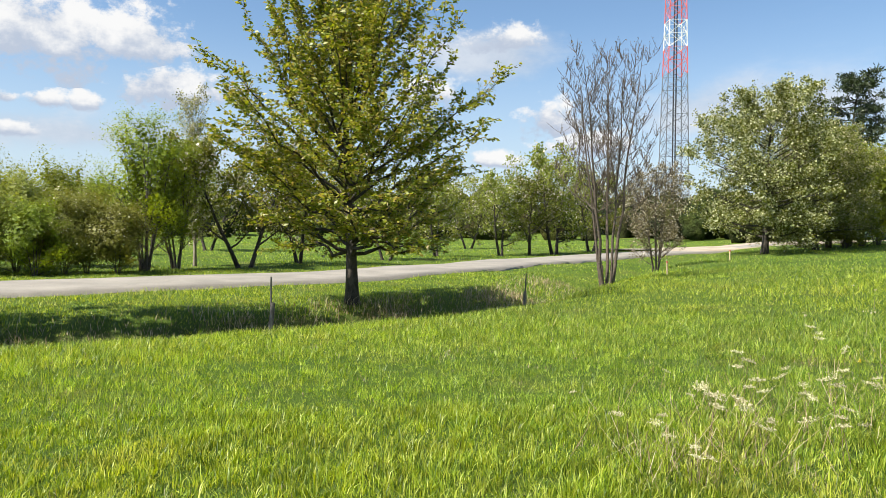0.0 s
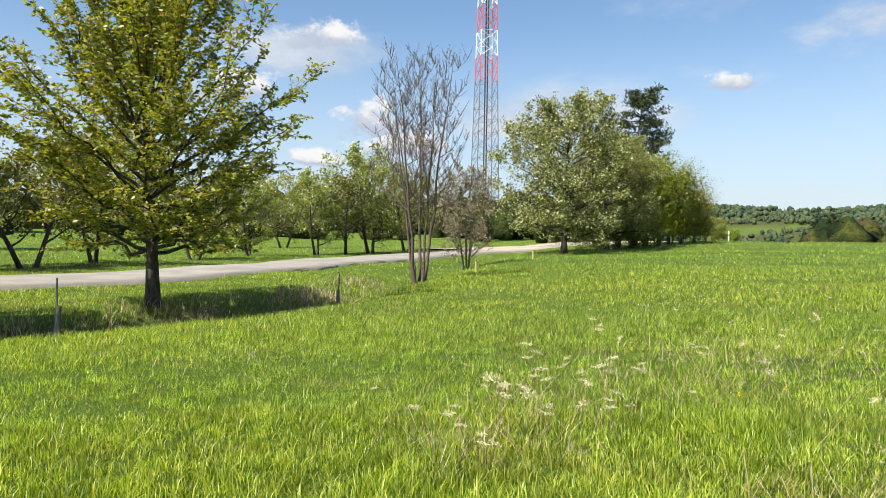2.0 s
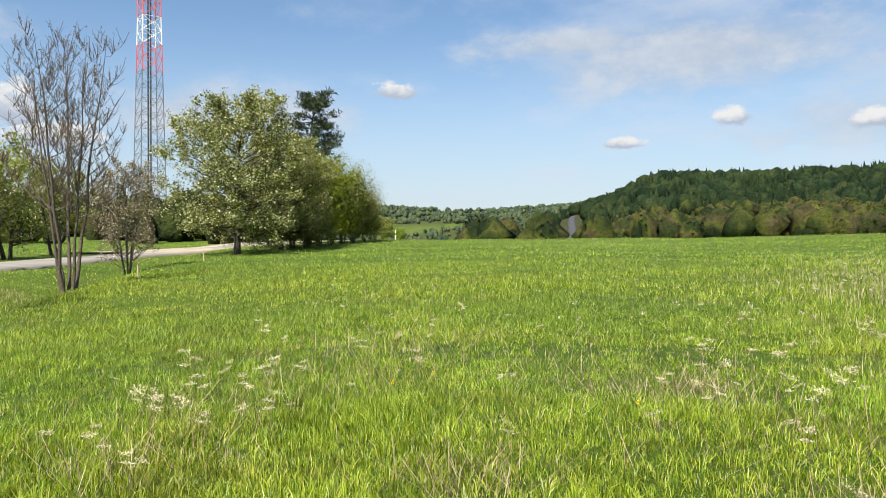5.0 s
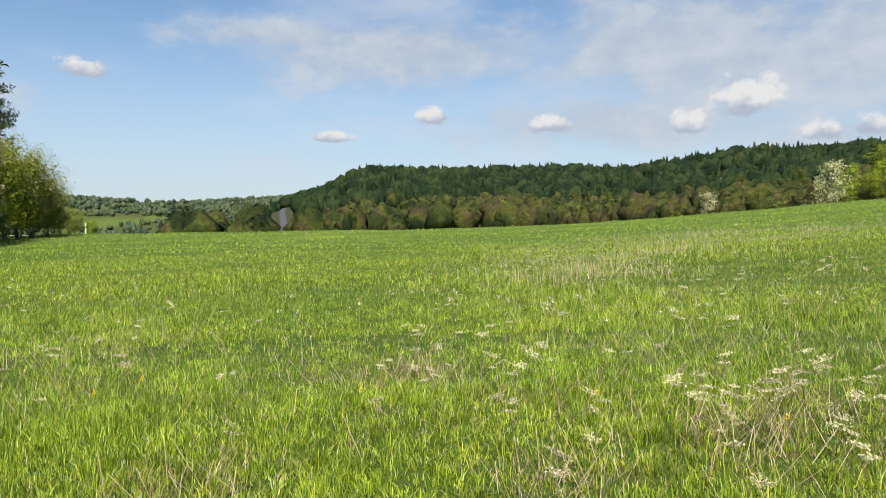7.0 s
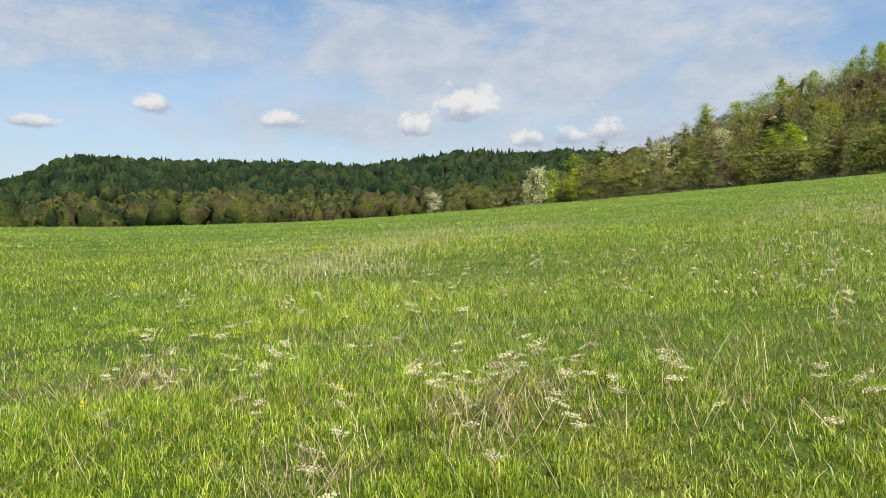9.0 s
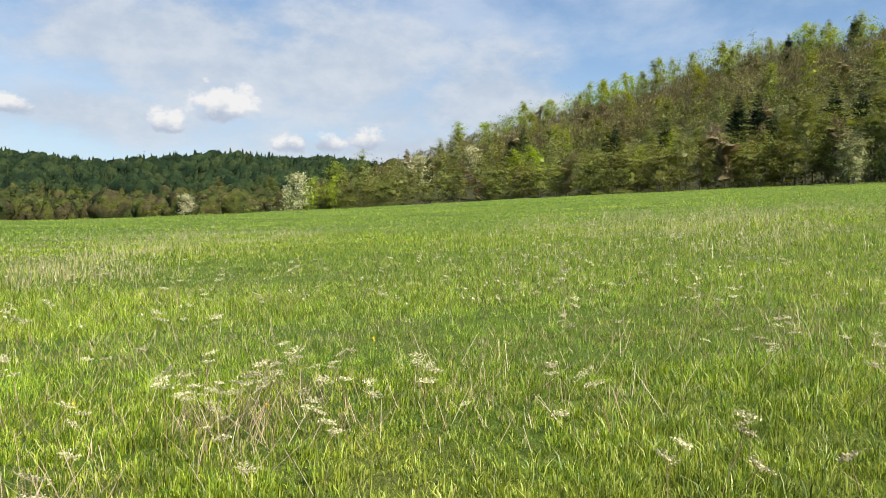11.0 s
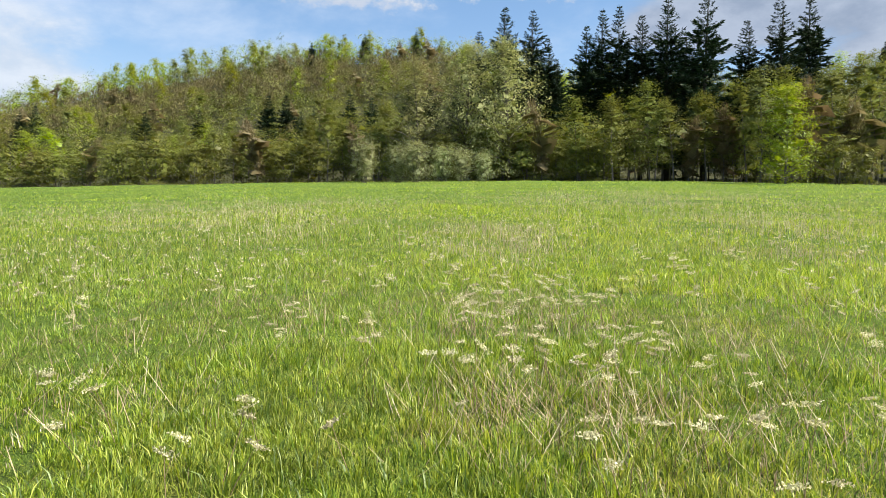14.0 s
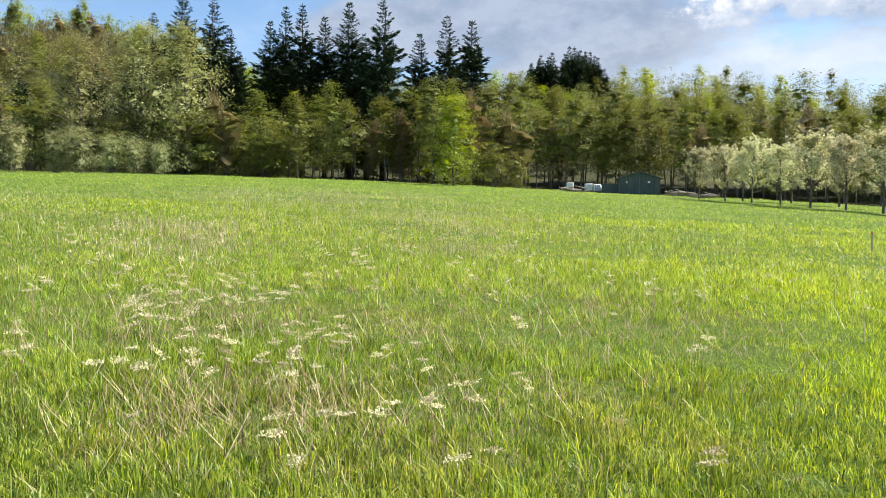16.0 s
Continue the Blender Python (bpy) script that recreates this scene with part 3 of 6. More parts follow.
def tree_meshes(seed, height, spread, bole, trunk_r, limbs, subs, twigs, shape, leaf, leaves, leaf_m, bark,
                rise=0.05, climb=0.6, blossom=None, stems=1, lean=0.0, twig_leaves=1.0, spray=0.16, sides=7, wander=0.1, sub_len=0.42, twig_len=0.4, inner=0.25, cheap=False, level=0.35, stout=0.55, fine=0.004, low=0.9, core=0, slim=0.8):
    """Bark and crown meshes of a broadleaf tree: stem(s), limbs, branches and twigs that carry leaves.
    shape(h) gives the crown's reach (0..1) at the height h (0..1)."""
    r = np.random.default_rng(seed)
    wood = Wood()
    places = []
    for s in range(stems):
        turn_s = 2 * np.pi * s / stems + r.uniform(0, 1)
        tilt = lean + (0.22 if stems > 1 else 0.02)
        way = np.array([math.cos(turn_s) * tilt * r.uniform(0.4, 1.2), math.sin(turn_s) * tilt * r.uniform(0.4, 1.2), 1])
        foot = np.array([math.cos(turn_s), math.sin(turn_s), 0]) * (trunk_r * 1.6 if stems > 1 else 0)
        h = height * (r.uniform(0.8, 1.0) if stems > 1 else 1.0)
        stem = bent(foot - np.array([0, 0, 0.25]), way, h + 0.25, 6 if cheap else 12, r, 0.01, 0.035)
        frac = np.linspace(0, 1, len(stem))
        rad = trunk_r * ((1 - frac) ** slim * 0.92 + 0.03)
        rad[0] *= 1.45
        rad[1] *= 1.05
        wood.limb(stem, rad, sides)
        n = limbs // stems
        for i in range(n):
            f = bole + (0.97 - bole) * ((i + r.uniform(0, 1)) / n) ** low
            at = np.array([np.interp(f, frac, stem[:, c]) for c in range(3)])
            reach = spread * shape((f - bole) / (1 - bole)) * r.uniform(0.75, 1.12)
            a = i * 2.39996 + r.uniform(-0.5, 0.5) + s
            go = np.array([math.cos(a), math.sin(a), climb * (level + f) + r.uniform(-0.1, 0.15)])
            length = max(reach * math.sqrt(1 + (climb * f) ** 2 * 0.6), 0.25)
            lr = np.interp(f, frac, rad) * stout
            seg = 3 if cheap else 6
            line = bent(at, go, length, seg, r, rise, wander)
            lf = np.linspace(0, 1, len(line))
            wood.limb(line, lr * (1 - lf * 0.88), 3 if cheap else 5 if sides > 5 else 4)
            for k in range(subs):
                g = inner + (0.98 - inner) * (k + r.uniform(0, 1)) / subs
                p = np.array([np.interp(g, lf, line[:, c]) for c in range(3)])
                d0 = line[min(int(g * seg) + 1, seg)] - line[min(int(g * seg), seg - 1)]
                d0 = d0 / (np.linalg.norm(d0) + 1e-9)
                d1 = d0 * 0.75 + r.normal(0, 0.62, 3) + np.array([0, 0, 0.15 + rise])
                sl = max(length * sub_len * (1.15 - 0.75 * g) * r.uniform(0.6, 1.3), 0.18)
                branch = bent(p, d1, sl, 4, r, rise, wander * 1.2)
                thin = branch[::4] if cheap else branch[::2]
                wood.limb(thin, lr * (1 - g * 0.85) * 0.5 * (1 - np.linspace(0, 0.85, len(thin))), 3)
                for t in range(twigs):
                    q = branch[r.integers(1, 5)]
                    d2 = (branch[-1] - branch[0]) / sl + r.normal(0, 0.6, 3) + np.array([0, 0, 0.12])
                    tl = sl * twig_len * r.uniform(0.6, 1.3)
                    twig = bent(q, d2, tl, 2, r, rise, wander)
                    if twig_leaves >= 0 and not cheap:
                        wood.limb(twig[::2], np.array([1, 0.4]) * max(lr * 0.09, fine), 3)
                    places.append((twig[0], twig[2]))
                places.append((branch[1], branch[4]))
    bark_me = wood.mesh("trunk", bark)
    places = np.array(places)
    out = [bark_me]
    for number, size, material, wide in [(leaves, leaf, leaf_m, 0.55)] + ([blossom] if blossom else []):
        if not number:
            out.append(None)
            continue
        pick = r.integers(0, len(places), number)
        t = r.uniform(0.15, 1.05, (number, 1))
        c = places[pick, 0] * (1 - t) + places[pick, 1] * t + r.normal(0, spray, (number, 3)) * np.array([1, 1, 0.8])
        away = None
        if cheap:
            away = c - np.array([0, 0, height * (bole + 0.42 * (1 - bole))])
            away = away / (np.linalg.norm(away, axis=1)[:, None] + 1e-9)
        fill = None
        if core and len(out) == 1:
            k = int(number * core)
            pick = r.integers(0, len(places), k)
            t = r.uniform(-0.2, 0.6, (k, 1))
            at = places[pick, 0] * (1 - t) + places[pick, 1] * t + r.normal(0, spray * 0.8, (k, 3))
            axis = np.array([0, 0, height * (bole + 0.42 * (1 - bole))])
            at = (at - axis) * np.array([0.8, 0.8, 0.86]) + axis
            out_in = at - axis
            out_in /= np.linalg.norm(out_in, axis=1)[:, None] + 1e-9
            fill = blades(at, size * 2.1, r, 0.75, 0, 0, out_in)
        out.append(leaf_mesh("crown", c, size, material, r, wide, 0, 0, away, fill))
    return out


def make_tree(name, label, meshes, where, spin=0.0, scale=1.0, group="", category="tree", blossom_label="white blossom"):
    root = new(name)
    root.matrix_basis = pose(*where, 0, 0, spin) @ Matrix.Scale(scale, 4)
    tagged(root, label, category, group)
    part("trunk", meshes[0], root)
    if meshes[1]:
        part("crown", meshes[1], root)
    if len(meshes) > 2 and meshes[2]:
        part("blossom", meshes[2], root, blossom_label)
    return root


def dome(h):
    return max(0.08, math.sin(math.pi * min(1, 0.22 + 0.78 * h)) ** 0.8)


def broad(h):
    return max(0.10, (1 - h) ** 0.62 * (0.62 + 0.38 * min(1, h * 6)))


def oval(h):
    return 0.30 + 0.70 * math.sin(math.pi * (0.30 + 0.66 * h)) ** 0.9 if h < 0.97 else 0.2


def vase(h):
    return 0.35 + 0.5 * h - 0.45 * h**3


def cone(h):
    return max(0.03, 1 - h)


# the cherry beside the ditch
def sprigs(line, gap, r, start=0.0):
    """Places of leaf tufts along a shoot, and the shoot's direction there."""
    length = np.linalg.norm(line[-1] - line[0])
    k = max(int(length * (1 - start) / gap), 1)
    t = np.clip(start + (1 - start) * (np.arange(k) + r.uniform(0, 1, k)) / k, 0, 1)
    f = np.linspace(0, 1, len(line))
    at = np.stack([np.interp(t, f, line[:, c]) for c in range(3)], 1)
    return at, np.tile((line[-1] - line[0]) / (length + 1e-9), (k, 1))


def arc(a, b, sag, r, n=6, wander=0.05):
    """A limb from a to b that leaves level and then bends upwards."""
    t = np.linspace(0, 1, n + 1)[:, None]
    line = a * (1 - t) + b * t
    line[:, 2] -= sag * 4 * (t * (1 - t))[:, 0]
    line[1:-1] += r.normal(0, wander, (n - 1, 3))
    return line


def cherry_meshes(seed, height):
    """A cherry: a leader, ascending limbs that reach the crown's outline, side shoots set with drooping leaf tufts."""
    r = np.random.default_rng(seed)
    wood = Wood()
    stem = bent((0, 0, -0.3), (-0.01, 0, 1), height + 0.3, 14, r, 0.005, 0.03)
    frac = (stem[:, 2] + 0.3) / (height + 0.3)
    girth = 0.165 * (1 - frac) ** 1.25 + 0.008
    girth[0] *= 1.5
    girth[1] *= 1.12
    wood.limb(stem, girth, 9)
    tufts, ways = [], []

    def shoot(line, start, gap):
        at, way = sprigs(line, gap, r, start)
        tufts.append(at)
        ways.append(way)

    limbs = 46
    for i in range(limbs):
        zt = 1.35 + (height - 1.5) * ((i + r.uniform(0, 1)) / limbs) ** 1.1
        zs = np.clip(0.55 + 0.40 * zt, 1.35, height * 0.9) + r.uniform(-0.15, 0.15)
        reach = np.interp(zt, [1.2, 2.0, 3.2, 4.6, 6.0, 7.3, 8.4, 9.4, height], [2.7, 3.3, 3.7, 4.15, 4.1, 3.6, 2.7, 1.7, 0.5]) * r.uniform(0.72, 1.07)
        a = i * 2.39996 + r.uniform(-0.35, 0.35)
        foot = np.array([np.interp(zs, stem[:, 2], stem[:, c]) for c in range(3)])
        end = foot * [1, 1, 0] + np.array([math.cos(a) * reach, math.sin(a) * reach, zt])
        line = arc(foot, end, 0.06 * reach * r.uniform(-0.4, 1.6) - (0.2 if zt < 2.2 else 0), r, 8, 0.085)
        lr = np.interp(zs, stem[:, 2], girth) * 0.42
        f = np.linspace(0, 1, len(line))
        wood.limb(line, np.maximum(lr * (1 - f * 0.9), 0.006), 5)
        shoot(line, 0.35, 0.10)
        length = np.linalg.norm(end - foot)
        for k in range(max(int(length * 2.4), 3)):
            g = 0.18 + 0.78 * (k + r.uniform(0, 1)) / max(int(length * 2.4), 3)
            p = np.array([np.interp(g, f, line[:, c]) for c in range(3)])
            d = (end - foot) / length
            side = np.cross(d, [0, 0, 1.0]) * r.choice([-1, 1]) * r.uniform(0.5, 1.1) + np.array([0, 0, r.uniform(-0.25, 0.55)])
            sl = length * 0.36 * (1.12 - 0.8 * g) * r.uniform(0.6, 1.35) + 0.2
            tip = p + (d * r.uniform(0.5, 1.0) + side) * sl * 0.8
            tip[2] = max(tip[2], 1.15)
            branch = arc(p, tip, 0.03 * sl, r, 4, 0.03)
            wood.limb(branch, np.maximum(lr * (1 - g * 0.8) * 0.42 * (1 - np.linspace(0, 0.8, 5)), 0.0045), 4)
            shoot(branch, 0.15, 0.10)
            for q in range(int(sl * 2.6)):
                b0 = branch[r.integers(1, 4)]
                twig = arc(b0, b0 + ((tip - p) / sl + r.normal(0, 0.5, 3) + [0, 0, 0.25]) * sl * r.uniform(0.25, 0.5), 0, r, 2, 0.01)
                wood.limb(twig, np.array([0.006, 0.0045, 0.003]), 3)
                shoot(twig, 0.2, 0.10)
    at, way = np.concatenate(tufts), np.concatenate(ways)
    at, way = np.repeat(at, 5, 0), np.repeat(way, 5, 0)
    n = len(at)
    a = r.uniform(0, 6.283, n)
    out = np.stack([np.cos(a), np.sin(a), r.uniform(-0.75, 0.35, n)], 1) * 0.9 + way * 0.35
    c = at + out * 0.022 + r.normal(0, 0.018, (n, 3))
    return [wood.mesh("trunk", BARK_DARK), leaf_mesh("crown", c, 0.125, LEAF_CHERRY, r, 0.5, 0, 0.9, None, None, out)]


make_tree("cherry_tree", "young cherry tree with fresh bronze-green leaves on the ditch bank", cherry_meshes(11, 10.6), spot(7.1, 19.6), 20)


# bare many-stemmed ash
def ash_meshes(seed, height, half, stems):
    """Straight stems fanning from one stool, with upswept side branches and fine upright twigs."""
    r = np.random.default_rng(seed)
    wood = Wood()
    buds = []
    for s in range(stems):
        a = 2 * np.pi * (s + r.uniform(-0.3, 0.3)) / stems
        h = height * r.uniform(0.74, 1.0)
        lean = half * r.uniform(0.15, 0.72)
        foot = np.array([math.cos(a) * 0.2, math.sin(a) * 0.2, -0.2])
        top = np.array([math.cos(a) * lean, math.sin(a) * lean, h])
        stem = arc(foot, top, -0.1, r, 9, 0.035)
        f = np.linspace(0, 1, 10)
        rad = r.uniform(0.045, 0.075) * (1 - f * 0.92)
        wood.limb(stem, rad, 6)
        for k in range(15):
            g = 0.30 + 0.69 * (k + r.uniform(0, 1)) / 15
            p = np.array([np.interp(g, f, stem[:, c]) for c in range(3)])
            b = k * 2.4 + r.uniform(-0.6, 0.6)
            ln = (1.12 - g) * 3.0 * r.uniform(0.5, 1.2) + 0.35
            tip = p + np.array([math.cos(b) * 0.72, math.sin(b) * 0.72, r.uniform(0.5, 0.9)]) * ln
            branch = arc(p, tip, 0.09 * ln, r, 5, 0.025)
            br = np.interp(g, f, rad) * 0.42 + 0.004
            wood.limb(branch, br * (1 - np.linspace(0, 0.75, 6)), 4)
            for q in range(int(6 + ln * 8)):
                j = r.integers(1, 5)
                t0 = branch[j] * 0.5 + branch[j + 1] * 0.5
                t1 = t0 + np.array([r.normal(0, 0.3), r.normal(0, 0.3), r.uniform(0.5, 1.0)]) * r.uniform(0.3, 0.75)
                wood.limb(arc(t0, t1, 0.03, r, 2, 0.01), np.array([0.0085, 0.0075, 0.006]), 3)
                buds += [t1, t0 * 0.4 + t1 * 0.6]
    c = np.repeat(np.array(buds), 2, 0) + r.normal(0, 0.015, (len(buds) * 2, 3))
    return [wood.mesh("trunk", TWIG), leaf_mesh("crown", c, 0.055, LEAF_BROWN, r, 0.5)]


make_tree("ash_tree", "leafless many-stemmed ash with grey-brown upright twigs", ash_meshes(5, 9.3, 3.0, 6), spot(-12.75, 27.5), 0, 1.0)
sprout = tree_meshes(6, 5.4, 2.1, 0.1, 0.05, 60, 8, 5, dome, 0.09, 7000, LEAF_BROWN, TWIG, rise=0.05, climb=1.0, stems=6, spray=0.06, blossom=(2600, 0.08, PETAL_DULL, 0.8), twig_len=0.7, sides=5)
make_tree("blackthorn_bush", "twiggy brown bush with fading blossom at the road edge", sprout, spot(-16.4, 38), 40, 1.0, "", "bush", "fading blossom")

# the white pear
pear = tree_meshes(21, 9.4, 4.9, 0.13, 0.24, 64, 9, 3, oval, 0.16, 34000, LEAF_PEAR, BARK_DARK, rise=0.02, climb=0.8, level=-0.08, low=1.2, spray=0.15, blossom=(21000, 0.135, PETAL_PEAR, 0.85), sides=6, stout=0.4)
make_tree("pear_tree", "round pear tree in white blossom at the meadow edge", pear, spot(-23.9, 51), 0, 1.0)
make_tree("pear_tree", "pear tree in fading white blossom behind another pear", pear, spot(-27.2, 58), 130, 0.86)

# the pine behind the hedge
def pine_meshes(seed, height):
    r = np.random.default_rng(seed)
    wood = Wood()
    stem = bent((0, 0, -0.3), (0.03, 0.02, 1), height, 10, r, 0, 0.03)
    wood.limb(stem, 0.24 * (1 - np.linspace(0, 0.9, 11)), 7)
    tufts = []
    for i in range(46):
        f = 0.3 + 0.68 * (i + r.uniform(0, 1)) / 46
        at = np.array([np.interp(f, np.linspace(0, 1, 11), stem[:, c]) for c in range(3)])
        a = r.uniform(0, 6.28)
        ln = (5.6 * (1.12 - f) ** 0.8 + 0.4) * r.uniform(0.55, 1.15)
        line = bent(at, (math.cos(a), math.sin(a), 0.12), ln, 6, r, 0.05, 0.12)
        wood.limb(line, 0.07 * (1 - np.linspace(0, 0.85, 7)), 4)
        for k in range(9):
            c = line[r.integers(3, 7)] + r.normal(0, 0.16, 3)
            tufts.append(c + r.normal(0, 0.24, (24, 3)) * np.array([1.3, 1.3, 0.36]))
    c = np.concatenate(tufts)
    return [wood.mesh("trunk", BARK_DARK), leaf_mesh("crown", c, 0.42, NEEDLE_PINE, r, 0.26, 0, 0.5)]


make_tree("pine_tree", "dark irregular Scots pine above the hedge", pine_meshes(4, 15.5), spot(-28.9, 74), 0, 1.0)

# orchard and shrubs beyond the road
fruit = [tree_meshes(30 + i, 5.0, 2.6, 0.17, 0.10, 24, 8, 3, dome, 0.16, 5600, LEAF_OLIVE if i else LEAF_PEAR, BARK_DARK, rise=0.05, climb=0.85, stems=2, lean=0.12, spray=0.14, blossom=(900, 0.13, PETAL_DULL, 0.8), sides=6) for i in range(2)]
shrub = [tree_meshes(40, 6.6, 2.5, 0.16, 0.07, 54, 8, 3, dome, 0.10, 15000, LEAF_FRESH, BARK, rise=0.08, climb=1.25, stems=6, spray=0.2, sides=5, cheap=True, core=0.1),
         tree_meshes(41, 4.2, 2.7, 0.03, 0.04, 46, 7, 3, oval, 0.11, 9500, LEAF_OLIVE, BARK, rise=0.05, climb=0.9, stems=5, spray=0.24, blossom=(260, 0.12, PETAL, 0.8), sides=5, cheap=True, core=0.3),
         tree_meshes(42, 4.6, 2.8, 0.03, 0.04, 46, 7, 3, oval, 0.11, 9500, LEAF_FRESH, BARK, rise=0.05, climb=0.9, stems=5, spray=0.24, sides=5, cheap=True, core=0.3)]
slim = tree_meshes(43, 8.0, 2.2, 0.15, 0.10, 40, 9, 4, vase, 0.10, 4800, LEAF_WILLOW, BARK_PALE, rise=0.12, climb=1.5, spray=0.12, blossom=(1800, 0.09, PETAL, 0.8), sides=6)
make_tree("hazel_shrub", "tall many-stemmed fresh green shrub beyond the road", shrub[0], spot(22.4, 33), 0, 0.93, "", "shrub")
make_tree("hazel_shrub", "many-stemmed green shrub with dark forked stems beyond the road", shrub[0], spot(20.2, 34.5), 130, 0.84, "", "shrub")
make_tree("bird_cherry", "slender bird cherry with thin whitish spring foliage", slim, spot(18.9, 38), 30, 0.96)
for az, d, k, sc, spin in ((15.3, 36, 0, 1.22, 0), (11.2, 38.5, 1, 1.15, 80), (4.5, 44, 0, 1.0, 150), (0.5, 50, 1, 1.05, 30), (-4.6, 55, 1, 1.15, 20), (-6.8, 57, 0, 1.2, 60), (-8.8, 58.5, 1, 1.55, 10), (-11.5, 66, 0, 1.4, 200), (-2.0, 70, 1, 1.3, 120), (7.5, 62, 0, 1.25, 250), (18.0, 60, 1, 1.3, 300)):
    make_tree("fruit_tree", "old orchard fruit tree in thin spring leaf on grass", fruit[k], spot(az, d), spin, sc, "orchard beyond the road")
for az, d, k, sc, spin in ((26.2, 32, 1, 0.85, 0), (30.5, 33, 1, 1.0, 90), (28.5, 38, 2, 1.15, 20), (33.5, 36, 2, 1.1, 140), (24.2, 31, 1, 0.72, 200), (27.6, 31.5, 1, 0.8, 260), (29.4, 31, 2, 0.7, 320), (32.4, 32, 1, 0.9, 10), (37, 34, 1, 1.1, 30), (31.2, 46, 0, 0.75, 0), (34.8, 44, 0, 0.8, 60), (26.0, 50, 2, 1.2, 60)):
    make_tree("hedge_shrub", {0: "tall fresh green hedge shrub", 1: "leafy hedge shrub with scattered white blossom", 2: "bushy olive-green spring hedge shrub"}[k], shrub[k], spot(az, d), spin, sc * 0.78, "hedge beyond the road", "shrub")
for az, d, k, sc, spin in ((-26.4, 66, 1, 1.5, 10), (-28.0, 64, 1, 1.6, 70), (-29.2, 68, 0, 1.15, 0), (-30.0, 66, 2, 1.5, 100), (-30.9, 69, 1, 1.55, 190), (-31.8, 72, 0, 1.0, 20), (-32.6, 74, 1, 1.35, 90), (-33.5, 78, 1, 1.05, 90), (-29.0, 62, 1, 0.9, 150), (-27.2, 60, 1, 0.8, 240), (-34.3, 84, 1, 0.6, 10), (-35.2, 88, 1, 0.55, 60), (-36.2, 94, 2, 0.4, 60)):
    make_tree("hedge_shrub", {0: "tall fresh green hedge shrub", 1: "leafy hedge shrub with scattered white blossom", 2: "bushy olive-green spring hedge shrub"}[k], shrub[k], spot(az, d), spin, sc, "hedge along the meadow edge", "shrub")


# spruces
def spruce_meshes(seed, height, reach, gaps=0.0):
    r = np.random.default_rng(seed)
    wood = Wood()
    wood.limb(bent((0, 0, -0.4), (0.005, 0.01, 1), height, 8, r, 0, 0.008), 0.024 * height ** 0.9 * (1 - np.linspace(0, 0.96, 9)), 6)
    cs, tops, ways, top_ways = [], [], [], []
    tiers = int(height * 1.75)
    for i in range(tiers):
        f = 0.14 + 0.855 * (i + r.uniform(0, 0.7)) / tiers
        n = r.integers(4, 7)
        a0 = r.uniform(0, 6.28)
        for k in range(n):
            if r.uniform() < gaps:
                continue
            a = a0 + 6.283 * k / n + r.uniform(-0.35, 0.35)
            ln = min(0.30 * (1 - f) * height + 0.16, reach) * r.uniform(0.6, 1.25)
            line = bent((0, 0, f * height), (math.cos(a), math.sin(a), -0.38 + 0.75 * f), ln, 5, r, 0.07, 0.05)
            wood.limb(line[::5], 0.035 * np.array([1, 0.1]) * (1.1 - f), 3)
            m = max(int(ln * 40), 14)
            t = r.uniform(0.08, 1.03, m)
            c = np.stack([np.interp(t, np.linspace(0, 1, 6), line[:, q]) for q in range(3)], 1)
            c = c + r.normal(0, 1, (m, 3)) * np.array([1, 1, 0.4]) * ((0.03 + 0.10 * ln) * (1.25 - t))[:, None]
            (tops if f > 0.78 else cs).append(c)
            way = line[-1] - line[0]
            (top_ways if f > 0.78 else ways).append(np.tile(way / np.linalg.norm(way) - np.array([0, 0, 0.2]), (m, 1)))
    tops.append(np.stack([np.zeros(14), np.zeros(14), height * np.linspace(0.93, 0.995, 14)], 1))
    top_ways.append(np.tile([[0, 0, 1.0]], (14, 1)))
    up = 0.12 + 0.66 * r.uniform(0, 1, 420)
    a = r.uniform(0, 6.283, 420)
    q = 0.5 * np.minimum(0.30 * (1 - up) * height, reach) * np.sqrt(r.uniform(0, 1, 420))
    fill = blades(np.stack([np.cos(a) * q, np.sin(a) * q, up * height], 1), 0.9, r, 0.4, 0.5, 0.8)
    bv, bf = blades(np.concatenate(tops), 0.34, r, 0.2, 0.2, 1.0, None, np.concatenate(top_ways))
    fill = np.concatenate([fill[0], bv]), np.concatenate([fill[1], bf + len(fill[0])])
    return [wood.mesh("trunk", BARK_DARK), leaf_mesh("crown", np.concatenate(cs), 0.55, NEEDLE, r, 0.23, 0.4, 1.2, None, fill, np.concatenate(ways))]


